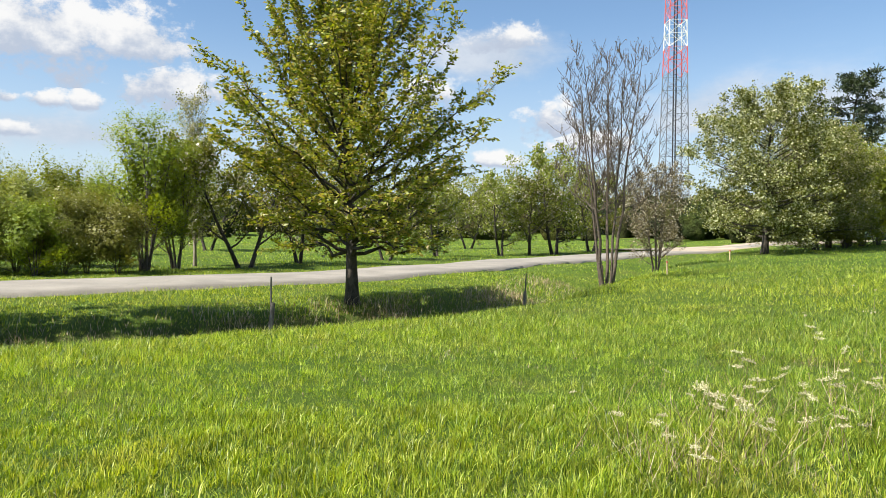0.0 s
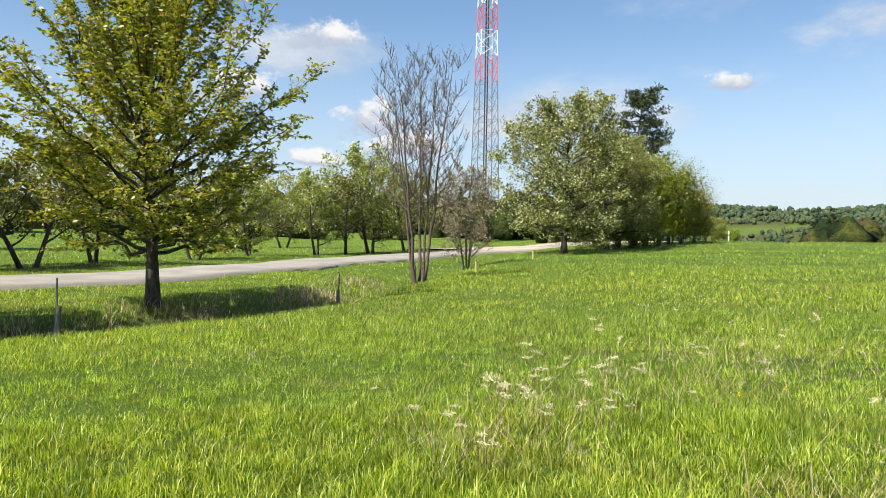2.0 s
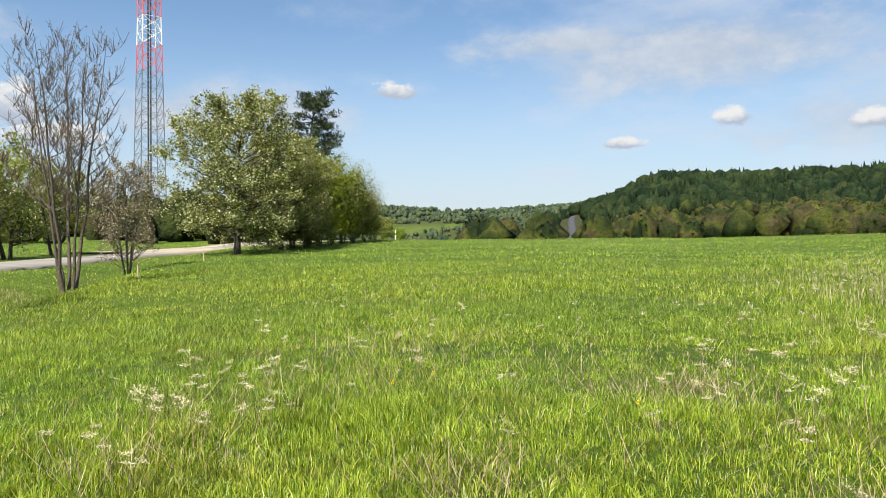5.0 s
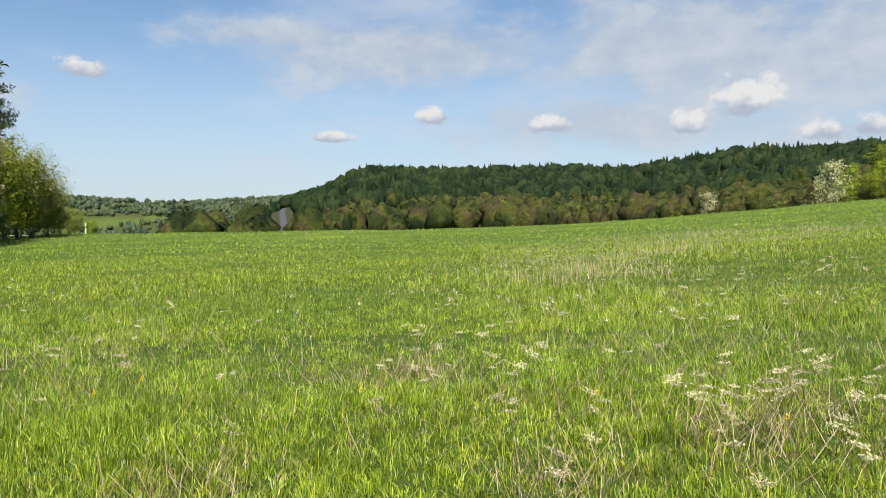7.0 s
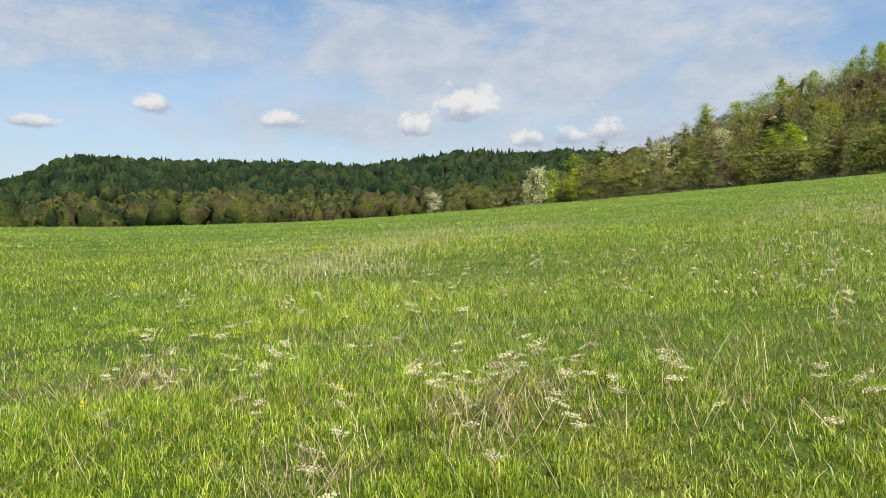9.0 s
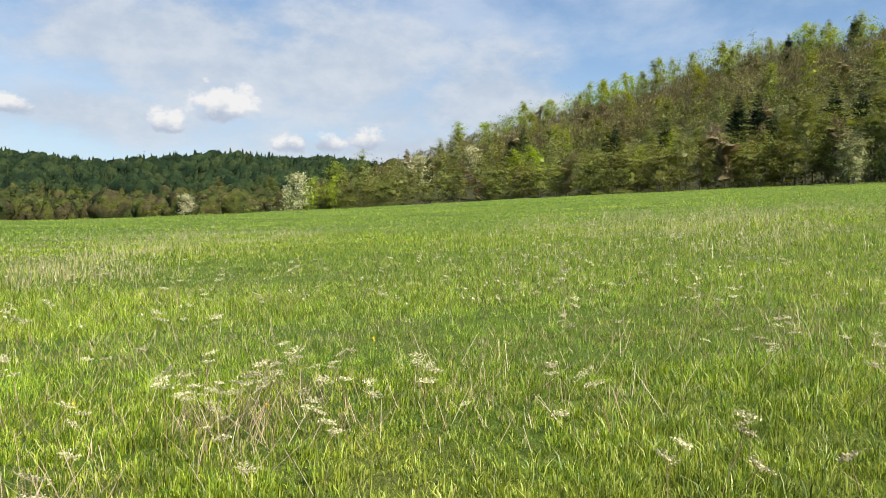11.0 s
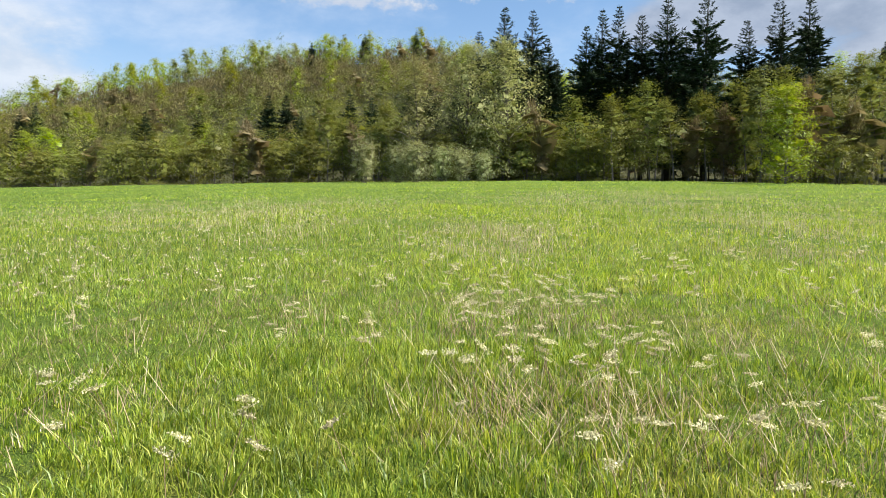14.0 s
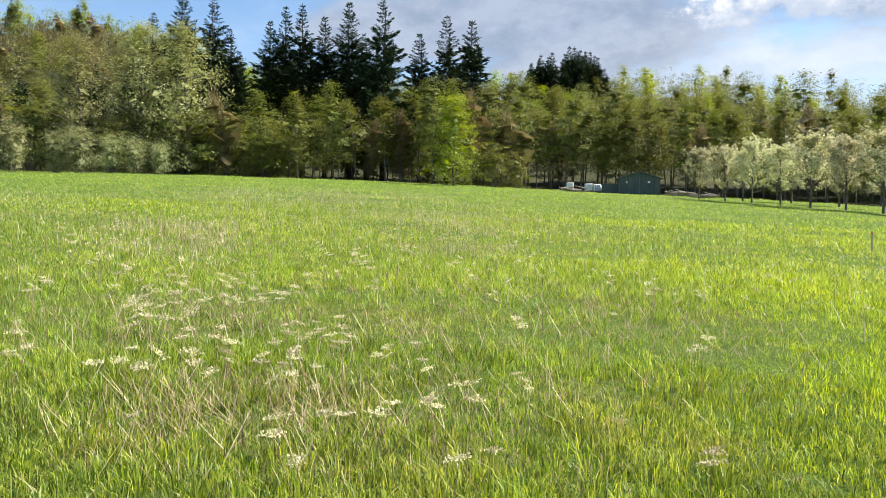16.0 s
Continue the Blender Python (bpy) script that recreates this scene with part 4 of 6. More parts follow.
spruces = [spruce_meshes(50, 24, 4.7), spruce_meshes(51, 24, 4.9, 0.3), spruce_meshes(52, 16, 3.6)]
for az, d, k, sc, spin in ((-154.2, 128, 0, 1.40, 0), (-156.8, 126, 1, 1.44, 60), (-152.3, 130, 0, 1.29, 30), (-150.6, 131, 1, 1.38, 200), (-149.4, 134, 1, 1.37, 10), (-148.2, 133, 0, 1.24, 10), (-159.7, 130, 0, 1.20, 80), (-161.8, 128, 1, 1.34, 100),
                           (-141.9, 150, 0, 1.38, 0), (-144.1, 152, 1, 1.36, 0), (-139.9, 152, 1, 1.18, 0), (-145.2, 152, 0, 1.12, 120), (-163.8, 175, 2, 2.07, 0), (-155.5, 133, 0, 1.16, 20), (-145.9, 150, 0, 0.94, 50), (-42.7, 195, 2, 0.95, 0), (-41.7, 198, 2, 1.02, 70)):
    make_tree("spruce_tree", "tall dark ragged spruce rising above the wood", spruces[k], spot(az, d, -0.5), spin, sc * (0.95 if az < -147 else 1.0), "spruces of the wood")

r = np.random.default_rng(58)
for k in range(26):                        # a dark dome of spruces on the hill
    az = -171.2 + 3.1 * r.uniform(-1, 1)
    high = 1.22 - 0.26 * ((az + 171.2) / 3.1) ** 2
    make_tree("spruce_tree", "dark spruce in a close stand on the hill", spruces[2], spot(az, r.uniform(208, 236), -0.5), r.uniform(0, 360), high * r.uniform(0.82, 1.03), "spruces of the wood")

# wood on the hillside: prototypes
def far_tree(seed, height, spread, bole, trunk_r, limbs, sprays, per, shape, leaf, leaf_m, bark, climb=0.6, rise=0.03, stems=1, puff=0.6, flat=0.3, fill=70, blossom=None, upright=False):
    """Bark and crown of a tree of the wood: limbs that carry separate flat sprays of leaves, with shade between them."""
    r = np.random.default_rng(seed)
    wood = Wood()
    hubs = []
    for s in range(stems):
        a = 6.283 * s / stems + r.uniform(0, 1)
        tilt = 0.2 if stems > 1 else 0.03
        h = height * (r.uniform(0.75, 1.0) if stems > 1 else 1.0)
        foot = np.array([math.cos(a), math.sin(a), 0]) * (trunk_r * 2 if stems > 1 else 0)
        stem = bent(foot - np.array([0, 0, 0.3]), (math.cos(a) * tilt, math.sin(a) * tilt, 1), h + 0.3, 6, r, 0.01, 0.04)
        frac = np.linspace(0, 1, 7)
        rad = trunk_r * ((1 - frac) * 0.94 + 0.04)
        wood.limb(stem, rad, 5)
        n = limbs // stems
        for i in range(n):
            f = bole + (0.98 - bole) * (i + r.uniform(0, 1)) / n
            at = np.array([np.interp(f, frac, stem[:, c]) for c in range(3)])
            reach = spread * shape((f - bole) / (1 - bole)) * r.uniform(0.7, 1.15)
            b = i * 2.39996 + r.uniform(-0.5, 0.5) + s
            go = np.array([math.cos(b), math.sin(b), climb * (0.3 + f) + r.uniform(-0.15, 0.2)])
            line = bent(at, go, max(reach, 0.3), 3, r, rise, 0.1)
            wood.limb(line, np.interp(f, frac, rad) * 0.5 * np.array([1, 0.7, 0.45, 0.15]), 3)
            g = 0.3 + 0.75 * (np.arange(sprays) + r.uniform(0, 1, sprays)) / sprays
            c = np.stack([np.interp(g, np.linspace(0, 1, 4), line[:, q]) for q in range(3)], 1)
            hubs.append(c + r.normal(0, 0.13, (sprays, 3)) * reach)
    hubs = np.concatenate(hubs)
    axis = np.array([0, 0, height * (bole + 0.40 * (1 - bole))])
    out = [wood.mesh("trunk", bark)]
    for number, size, material, wide in [(per, leaf, leaf_m, 0.62)] + ([blossom] if blossom else []):
        off = r.normal(0, 1, (len(hubs), number, 3)) * np.array([puff, puff, puff * flat]) * r.uniform(0.55, 1.3, (len(hubs), 1, 1))
        off[:, :, 2] -= 0.22 * np.hypot(off[:, :, 0], off[:, :, 1])
        c = (hubs[:, None] + off).reshape(-1, 3)
        c[:, 2] = np.maximum(c[:, 2], 0.15)
        away = (c - axis) * np.array([1, 1, 0.7])
        away = away / (np.linalg.norm(away, axis=1)[:, None] + 1e-9) * 0.8 + np.array([0, 0, 0.55])
        inside = None
        if fill and len(out) == 1:
            pick = hubs[r.integers(0, len(hubs), fill)]
            pick = (pick - axis) * np.array([0.6, 0.6, 0.75]) + axis
            inside = blades(pick, leaf * 4.5, r, 0.8, 0, 0, (pick - axis) / (np.linalg.norm(pick - axis, axis=1)[:, None] + 1e-9))
        course = np.tile([[0, 0, 1.0]], (len(c), 1)) + (c - axis) * [0.08, 0.08, 0] if upright else None
        out.append(leaf_mesh("crown", c, size, material, r, 0.16 if upright else wide, 0, 0, None if upright else away, inside, course))
    return out


wood_kinds = {
    "alder": (far_tree(60, 16, 3.0, 0.26, 0.15, 26, 4, 26, dome, 0.23, LEAF_ALDER, BARK_FAR, climb=0.5), "slender alder in thin olive-green spring leaf"),
    "maple": (far_tree(61, 14, 3.8, 0.18, 0.17, 24, 5, 24, dome, 0.26, LEAF_FRESH, BARK_FAR, climb=0.7, puff=0.75), "fresh green maple in the hillside wood"),
    "aspen": (far_tree(62, 13, 2.4, 0.16, 0.10, 34, 4, 9, vase, 0.7, LEAF_BROWN, BARK_FAR, climb=1.5, rise=0.08, puff=0.4, flat=1.0, fill=20, upright=True), "nearly leafless brownish aspen on the slope"),
    "beech": (far_tree(63, 14, 4.0, 0.15, 0.17, 24, 5, 24, dome, 0.27, LEAF_LIME, BARK_FAR, climb=0.7, puff=0.8), "bright yellow-green beech in young leaf"),
    "hornbeam": (far_tree(66, 15, 3.2, 0.20, 0.13, 26, 4, 26, dome, 0.23, LEAF_ALDER, BARK_FAR, climb=1.0), "tall hornbeam in thin yellow-green leaf"),
    "thicket": (far_tree(64, 8, 3.5, 0.03, 0.08, 36, 4, 24, oval, 0.185, LEAF_THICKET, BARK_FAR, climb=0.7, stems=4, puff=0.5, flat=0.25, fill=90), "dense olive-green thicket at the foot of the wood"),
}


def wood_tree(kind, az, d, sc, spin, label="", name="", category="tree", group="trees of the wooded hillside", sink=0.3, stretch=1.0):
    meshes, text = wood_kinds[kind]
    where = spot(az, d, -sink)
    m = pose(*where, 0, 0, spin) @ Matrix.Diagonal((sc, sc, sc * stretch, 1))
    root = new(name or kind + "_tree")
    root.matrix_basis = m
    tagged(root, label or text, category, group)
    part("trunk", meshes[0], root)
    part("crown", meshes[1], root)
    if len(meshes) > 2 and meshes[2]:
        part("blossom", meshes[2], root, "white blossom")


def wood_edge(az):
    return float(np.interp(az, [-200, -176, -165, -150, -135, -110, -96, -90], [122, 118, 112, 110, 114, 132, 150, 175]))


r = np.random.default_rng(99)
for az in np.arange(-203, -91.5, 1.05):      # the wood's front, its second and third rows
    for row in range(3):
        a = az + r.uniform(-0.5, 0.5)
        d = wood_edge(a) + row * 9 + r.uniform(0, 7)
        if a > -150 and row == 2:
            continue
        tall = np.interp(a, [-200, -170, -150, -140, -125, -110, -96], [1.0, 1.02, 0.9, 0.85, 0.8, 0.62, 0.5])
        kind = r.choice(["alder", "hornbeam", "thicket", "aspen"], p=[0.48, 0.34, 0.10, 0.08] if a < -150 else [0.14, 0.12, 0.64, 0.10])
        if kind == "thicket" and a < -150 and row == 0:
            kind = "alder"
        wood_tree(kind, a, d, tall * (1 + 0.06 * row) * r.uniform(0.85, 1.35) * (1.0 if kind != "thicket" else 1.55), r.uniform(0, 360), stretch=r.uniform(0.72, 1.0))
for az in np.arange(-200, -97, 2.2):       # up the slope
    depth = np.interp(az, [-200, -150, -135, -112, -97], [4, 4, 6, 5, 2])
    for k in range(int(depth)):
        a = az + r.uniform(-0.9, 0.9)
        d = wood_edge(a) + 32 + k * 26 + r.uniform(0, 14)
        ridge = k >= depth - 3
        if -137 < a < -108 and 1 <= k <= 3:
            kind = r.choice(["aspen", "alder", "maple"], p=[0.35, 0.4, 0.25])
        elif ridge and a < -105:
            kind = r.choice(["beech", "maple", "alder"], p=[0.55, 0.3, 0.15])
        else:
            kind = r.choice(["alder", "maple", "aspen", "beech"], p=[0.5, 0.2, 0.15, 0.15])
        wood_tree(kind, a, d, r.uniform(0.62, 0.95), r.uniform(0, 360))
for az in np.arange(-139, -104, 1.3):      # lime-green beeches along the ridge
    a = az + r.uniform(-0.5, 0.5)
    wood_tree("beech", a, wood_edge(a) + r.uniform(150, 175), r.uniform(0.55, 0.85), r.uniform(0, 360))
for az, d, k, sc in ((-126.8, 250, 2, 0.6), (-130.9, 258, 2, 0.7), (-134.9, 256, 2, 0.7), (-114.8, 165, 2, 0.85), (-114.0, 172, 2, 0.6), (-118.6, 172, 2, 0.75), (-123.6, 165, 2, 0.95), (-124.9, 158, 2, 1.0), (-126.0, 164, 2, 0.7), (-129.8, 160, 2, 0.95), (-129.0, 152, 2, 0.8), (-134.5, 150, 0, 0.72), (-136, 145, 0, 0.75), (-107.8, 190, 2, 0.8), (-106.9, 196, 2, 0.65), (-100.4, 190, 2, 0.6), (-138.2, 140, 0, 0.75), (-131.5, 158, 2, 0.9)):
    make_tree("spruce_tree", "dark spruce standing among leafing trees on the slope", spruces[k], spot(az, d, -0.5), az * 37 % 360, sc, "spruces of the wood")

# trees that stand out at the wood's foot
wood_kinds["willow"] = (far_tree(70, 17, 5.6, 0.10, 0.3, 60, 6, 26, dome, 0.23, LEAF_WILLOW, BARK_FAR, climb=0.7, rise=-0.01, puff=0.55, flat=0.8, fill=120), "broad pale yellow-green willow in catkin")
for az, d, sc in ((-135.2, 116, 1.15), (-138.8, 117, 1.36), (-142.3, 116, 1.34)):
    wood_tree("willow", az, d, sc, az * 53 % 360, name="willow_tree", group="willows at the wood's foot")
wood_kinds["sallow"] = (far_tree(71, 5.8, 3.0, 0.03, 0.06, 48, 5, 15, oval, 0.19, LEAF_SILVER, BARK_FAR, climb=1.5, rise=0.14, stems=6, puff=0.28, flat=0.9), "silvery white-green shrub at the foot of the wood")
for az, d, sc in ((-130.9, 103, 1.05), (-133.6, 104, 0.9), (-135.0, 103, 1.0), (-136.9, 104, 0.85), (-138.6, 104, 0.8), (-140.3, 104, 0.7)):
    wood_tree("sallow", az, d, sc, az * 71 % 360, name="sallow_shrub", category="shrub", group="silvery shrubs at the wood's foot")
wood_kinds["linden"] = (far_tree(72, 11.5, 3.6, 0.03, 0.16, 60, 6, 24, oval, 0.18, LEAF_FRESH, BARK_FAR, climb=1.0, puff=0.45, flat=0.45, fill=120), "rounded fresh green bush-like tree before the wood")
wood_tree("linden", -162.4, 95, 1.22, 10, name="linden_tree", group="", stretch=0.84)
wood_tree("thicket", -165.6, 98, 0.85, 10, "rounded olive-green shrub before the wood", "hazel_shrub", "shrub", "")
wood_tree("thicket", -167.4, 99, 0.7, 110, "rounded olive-green shrub before the wood", "hazel_shrub", "shrub", "")
wood_kinds["plum"] = (tree_meshes(73, 7.5, 3.2, 0.12, 0.12, 30, 6, 3, dome, 0.24, 1200, LEAF_PEAR, BARK_FAR, rise=0.05, climb=0.9, spray=0.34, blossom=(1800, 0.26, PETAL, 0.85), sides=5, cheap=True), "wild plum in white blossom at the wood's edge")
for az, d, sc in ((-90.1, 150, 1.15), (-99.6, 172, 1.25), (-103.6, 185, 1.2), (-82.2, 200, 1.0), (-45.0, 200, 1.0), (-46.6, 205, 0.8)):
    wood_tree("plum", az, d, sc, az * 29 % 360, name="plum_tree", group="blossoming wild plums")
for az, d, sc in ((-107.4, 150, 0.75), (-109.0, 152, 0.8), (-116.5, 168, 0.55), (-149.6, 136, 1.45), (-91.0, 165, 0.7)):
    wood_tree("beech", az, d, sc, az * 29 % 360, group="bright young beeches")
for az, d, sc in ((-86.8, 175, 0.8), (-88.4, 172, 0.75), (-93.0, 165, 0.9), (-95.0, 160, 0.9), (-84.6, 190, 0.8), (-80.0, 205, 0.8), (-77.5, 205, 0.8), (-75.0, 210, 0.75), (-72.4, 215, 0.8), (-69.6, 215, 0.75), (-66.5, 220, 0.75), (-63.4, 225, 0.7)):
    wood_tree(("thicket", "alder", "maple", "beech")[int(-az * 3) % 4], az, d, sc, az * 29 % 360, sink=1.0, group="trees beyond the crest")

wood_tree("maple", 48.5, 17.8, 1.0, 0, "fresh green maple beside the road ditch", group="")

# blossoming orchard beside the shed
wood_kinds["cherry_row"] = (tree_meshes(74, 5.2, 2.7, 0.2, 0.1, 30, 7, 3, dome, 0.14, 900, LEAF_OLIVE, BARK, rise=0.12, climb=1.2, spray=0.10, blossom=(5200, 0.15, PETAL, 0.8), sides=5, cheap=True), "orchard cherry in full white blossom in a row")
for az, d, sc in ((-181.0, 84, 0.92), (-182.8, 80, 0.95), (-184.6, 78, 1.05), (-186.5, 76, 0.95), (-188.4, 73, 1.12), (-190.6, 71, 1.05), (-192.8, 69, 1.15), (-195.4, 67, 1.1), (-198.2, 65, 1.1), (-184.0, 90, 1.0), (-187.2, 88, 1.05), (-190.2, 85, 1.1), (-193.6, 82, 1.1)):
    wood_tree("cherry_row", az, d, sc, az * 83 % 360, name="cherry_tree", group="blossoming orchard row", sink=0.05)


# distant woods
def canopy(name, label, count, place, material, size, r, conifer=0.4, n_leaf=0, fine=0.1, loose=False, bare=False):
    """Many far trees joined: lumpy crowns, broad or pointed, with loose sprays of leaves on the nearer ones."""
    x, y, keep = place(count)
    x, y = x[keep], y[keep]
    z = ground(x, y)
    n = len(x)
    con = r.uniform(0, 1, n) < conifer
    h = size * np.clip(r.lognormal(-0.04, 0.24, n), 0.5, 1.35) * np.where(con, 1.06, 0.95)
    level = np.array([0.0, 0.22, 0.45, 0.7, 0.9])
    reach = np.where(con[:, None], np.array([[0.20, 0.20, 0.15, 0.085, 0.03]]), np.array([[0.30, 0.46, 0.50, 0.40, 0.20]])) * h[:, None]
    a = np.arange(7) * 6.283 / 7
    spin = r.uniform(0, 6.283, n)
    rr = reach[:, :, None] * r.uniform(0.55, 1.3, (n, 5, 7))
    th = a[None, None, :] + spin[:, None, None] + r.uniform(-0.2, 0.2, (n, 5, 7))
    zz = z[:, None, None] + (level[None, :, None] + r.uniform(-0.06, 0.06, (n, 5, 7))) * h[:, None, None]
    ring = np.stack([x[:, None, None] + np.cos(th) * rr, y[:, None, None] + np.sin(th) * rr, zz], -1).reshape(n, 35, 3)
    v = np.concatenate([ring, np.stack([x, y, z + h], -1)[:, None]], 1).reshape(-1, 3)
    q = np.array([[k * 7 + j, k * 7 + (j + 1) % 7, (k + 1) * 7 + (j + 1) % 7, (k + 1) * 7 + j] for k in range(4) for j in range(7)])
    t = np.array([[28 + j, 28 + (j + 1) % 7, 35] for j in range(7)])
    base = np.arange(n)[:, None, None] * 36
    quads, tris = (base + q[None]).reshape(-1, 4), (base + t[None]).reshape(-1, 3)
    if loose:
        hub = np.stack([x, y, z + h * 0.4], -1)[:, None]
        groups, each = 15, n_leaf // 15
        pick = np.sort(r.integers(0, 36, (n, groups)), 1)
        c = v.reshape(n, 36, 3)[np.arange(n)[:, None], pick] + r.normal(0, size * 0.03, (n, groups, 3))
        c = (c - hub) * 0.86 + hub
        c = (c[:, :, None] + r.normal(0, 1, (n, groups, each, 3)) * np.array([0.075, 0.075, 0.05]) * size).reshape(-1, 3)
        away = c - np.repeat(hub[:, 0], groups * each, 0)
        away = away / (np.linalg.norm(away, axis=1)[:, None] + 1e-9) * 0.8 + np.array([0, 0, 0.5])
        if bare:
            v, f = blades(c, size * fine * 2.6, r, 0.16, 0, 0, None, np.tile([[0, 0, 1.0]], (len(c), 1)))
        else:
            v, f = blades(c, size * fine, r, 0.7, 0.0, 0, away)
        return tagged(new(name, mesh_from(name, v, f, material)), label, "woodland", kind="stuff")
    if n_leaf:
        pick = r.integers(0, 36, (n, n_leaf))
        c = v.reshape(n, 36, 3)[np.arange(n)[:, None], pick].reshape(-1, 3) + r.normal(0, size * 0.05, (n * n_leaf, 3))
        away = c - np.repeat(np.stack([x, y, z + h * 0.4], -1), n_leaf, 0)
        away /= np.linalg.norm(away, axis=1)[:, None] + 1e-9
        bv, bf = blades(c, size * fine, r, 0.7, 0.0, 0, away)
        quads = np.concatenate([quads, bf + len(v)])
        v = np.concatenate([v, bv])
    return tagged(new(name, mesh_from(name, v, [quads, tris], material, True)), label, "woodland", kind="stuff")


def sector(a0, a1, r0, r1, rg):
    def place(n):
        a = np.radians(rg.uniform(a0, a1, n))
        d = np.sqrt(rg.uniform(r0 * r0, r1 * r1, n))
        return -np.sin(a) * d, np.cos(a) * d, np.ones(n, bool)
    return place


rg = np.random.default_rng(123)


def clear_of_road(place, half=1.1):
    """Keeps a wood off the lane that climbs out of the valley."""
    def cleared(n):
        x, y, keep = place(n)
        az = np.degrees(np.arctan2(-x, y))
        return x, y, keep & ((np.abs(az + 49.6) > half) | (np.hypot(x, y) > 640))
    return cleared


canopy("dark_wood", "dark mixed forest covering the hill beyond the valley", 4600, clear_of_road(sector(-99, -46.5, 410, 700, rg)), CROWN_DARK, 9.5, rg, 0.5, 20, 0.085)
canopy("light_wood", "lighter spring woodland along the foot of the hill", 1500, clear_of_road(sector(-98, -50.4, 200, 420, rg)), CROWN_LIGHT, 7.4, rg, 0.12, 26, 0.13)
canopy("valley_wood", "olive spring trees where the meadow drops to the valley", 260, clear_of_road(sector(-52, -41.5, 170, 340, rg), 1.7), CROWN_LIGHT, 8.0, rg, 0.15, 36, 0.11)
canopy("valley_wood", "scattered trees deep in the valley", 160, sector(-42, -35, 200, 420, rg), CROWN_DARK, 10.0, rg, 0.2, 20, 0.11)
canopy("slope_wood", "olive spring wood on the lower hillside", 900, sector(-203, -94.5, 168, 215, rg), LEAF_SLOPE, 8.5, rg, 0.05, 150, 0.05, True)
canopy("slope_wood", "brownish wood just breaking into leaf on the hillside", 760, sector(-139, -96, 205, 250, rg), LEAF_BARE, 5.6, rg, 0.15, 150, 0.06, True, True)
canopy("slope_wood", "leafing spring wood on the upper hillside", 620, sector(-203, -139, 210, 300, rg), LEAF_SLOPE, 9.0, rg, 0.08, 150, 0.05, True)
canopy("slope_wood", "bright yellow-green beech wood along the ridge", 520, sector(-152, -104, 256, 306, rg), LEAF_RIDGE, 8.5, rg, 0.1, 150, 0.05, True)


def bands(n):
    x, y, keep = sector(-62, -24, 1250, 2200, rg)(n)
    return x, y, patchiness(x, y, 0.006, 77) + 0.6 * sstep(np.hypot(x, y), 1800, 2100) > -0.45


canopy("far_wood", "forest patches on the far hills", 3800, bands, CROWN_FAR_HAZE, 11.0, rg, 0.15)
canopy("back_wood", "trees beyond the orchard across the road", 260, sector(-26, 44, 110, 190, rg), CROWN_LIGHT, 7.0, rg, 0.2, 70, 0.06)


# ---- made things ----
def lattice_mast(where, height, base, top):
    root = new("radio_mast")
    root.location = Vector(where)
    tagged(root, "red and white lattice radio mast beyond the trees", "radio mast")

    def half(z):
        return (base + (top - base) * min(z / (height * 0.8), 1)) / 2

    corners = ((-1, -1), (1, -1), (1, 1), (-1, 1))
    step = 5.23
    levels = [i * step for i in range(int(height / step) + 1)]
    paint = [STEEL] * 6 + [RED, WHITE] * 8
    text = {STEEL.name: "grey galvanised lattice member", RED.name: "red painted lattice member", WHITE.name: "white painted lattice member"}

    def member(name, a, b, radius, material):
        bm = bmesh.new()
        rod(bm, a, b, radius, None, 5)
        part(name, bm_mesh(name, bm, material), root, text[material.name])

    for i, (z0, z1) in enumerate(zip(levels[:-1], levels[1:])):
        for (cx, cy), (dx, dy) in zip(corners, corners[1:] + corners[:1]):
            member("leg", (cx * half(z0), cy * half(z0), z0), (cx * half(z1), cy * half(z1), z1), 0.10, paint[i])
            for sub in range(2):
                a, b = z0 + (z1 - z0) * sub / 2, z0 + (z1 - z0) * (sub + 1) / 2
                p0, p1 = (cx * half(a), cy * half(a), a), (cx * half(b), cy * half(b), b)
                q0, q1 = (dx * half(a), dy * half(a), a), (dx * half(b), dy * half(b), b)
                member("brace", p0, q1, 0.05, paint[i])
                member("brace", q0, p1, 0.05, paint[i])
                member("strut", p1, q1, 0.05, paint[i])
    bm = bmesh.new()
    for dx in (-0.25, 0.25):
        rod(bm, (dx, 0, 0), (dx, 0, height), 0.14, None, 5)
    for i in range(int(height)):
        rod(bm, (-0.25, 0, i + 0.5), (0.25, 0, i + 0.5), 0.04, None, 4)
    part("cable_ladder", bm_mesh("cable_ladder", bm, CABLE), root, "dark cable ladder")


lattice_mast(spot(-17.55, 150), 66, 5.0, 2.9)


def fence_post(where, height, lean=0.0, label="weathered wooden fence post in the ditch"):
    root = new("fence_post")
    root.matrix_basis = pose(*where, lean, lean * 0.6, 0)
    tagged(root, label, "fence post", "fence posts along the ditch")
    r = np.random.default_rng(int(height * 100))
    wood = Wood()
    wood.limb(bent((0, 0, -0.3), (0.01, 0, 1), height * 0.62 + 0.3, 6, r, 0, 0.02), np.array([0.06, 0.062, 0.058, 0.06, 0.055, 0.052, 0.045]), 8)
    part("post", wood.mesh("post", WOOD), root)
    pole = Wood()
    pole.limb(bent((0.02, 0.045, height * 0.35), (0, 0, 1), height * 0.65, 4, r, 0, 0.012), np.array([0.022, 0.021, 0.021, 0.02, 0.02]), 6)
    part("pole", pole.mesh("pole", WOOD), root)


fence_post(spot(13.45, 16.6), 1.50)
fence_post(spot(-6.45, 22.4), 1.42, 1.5)


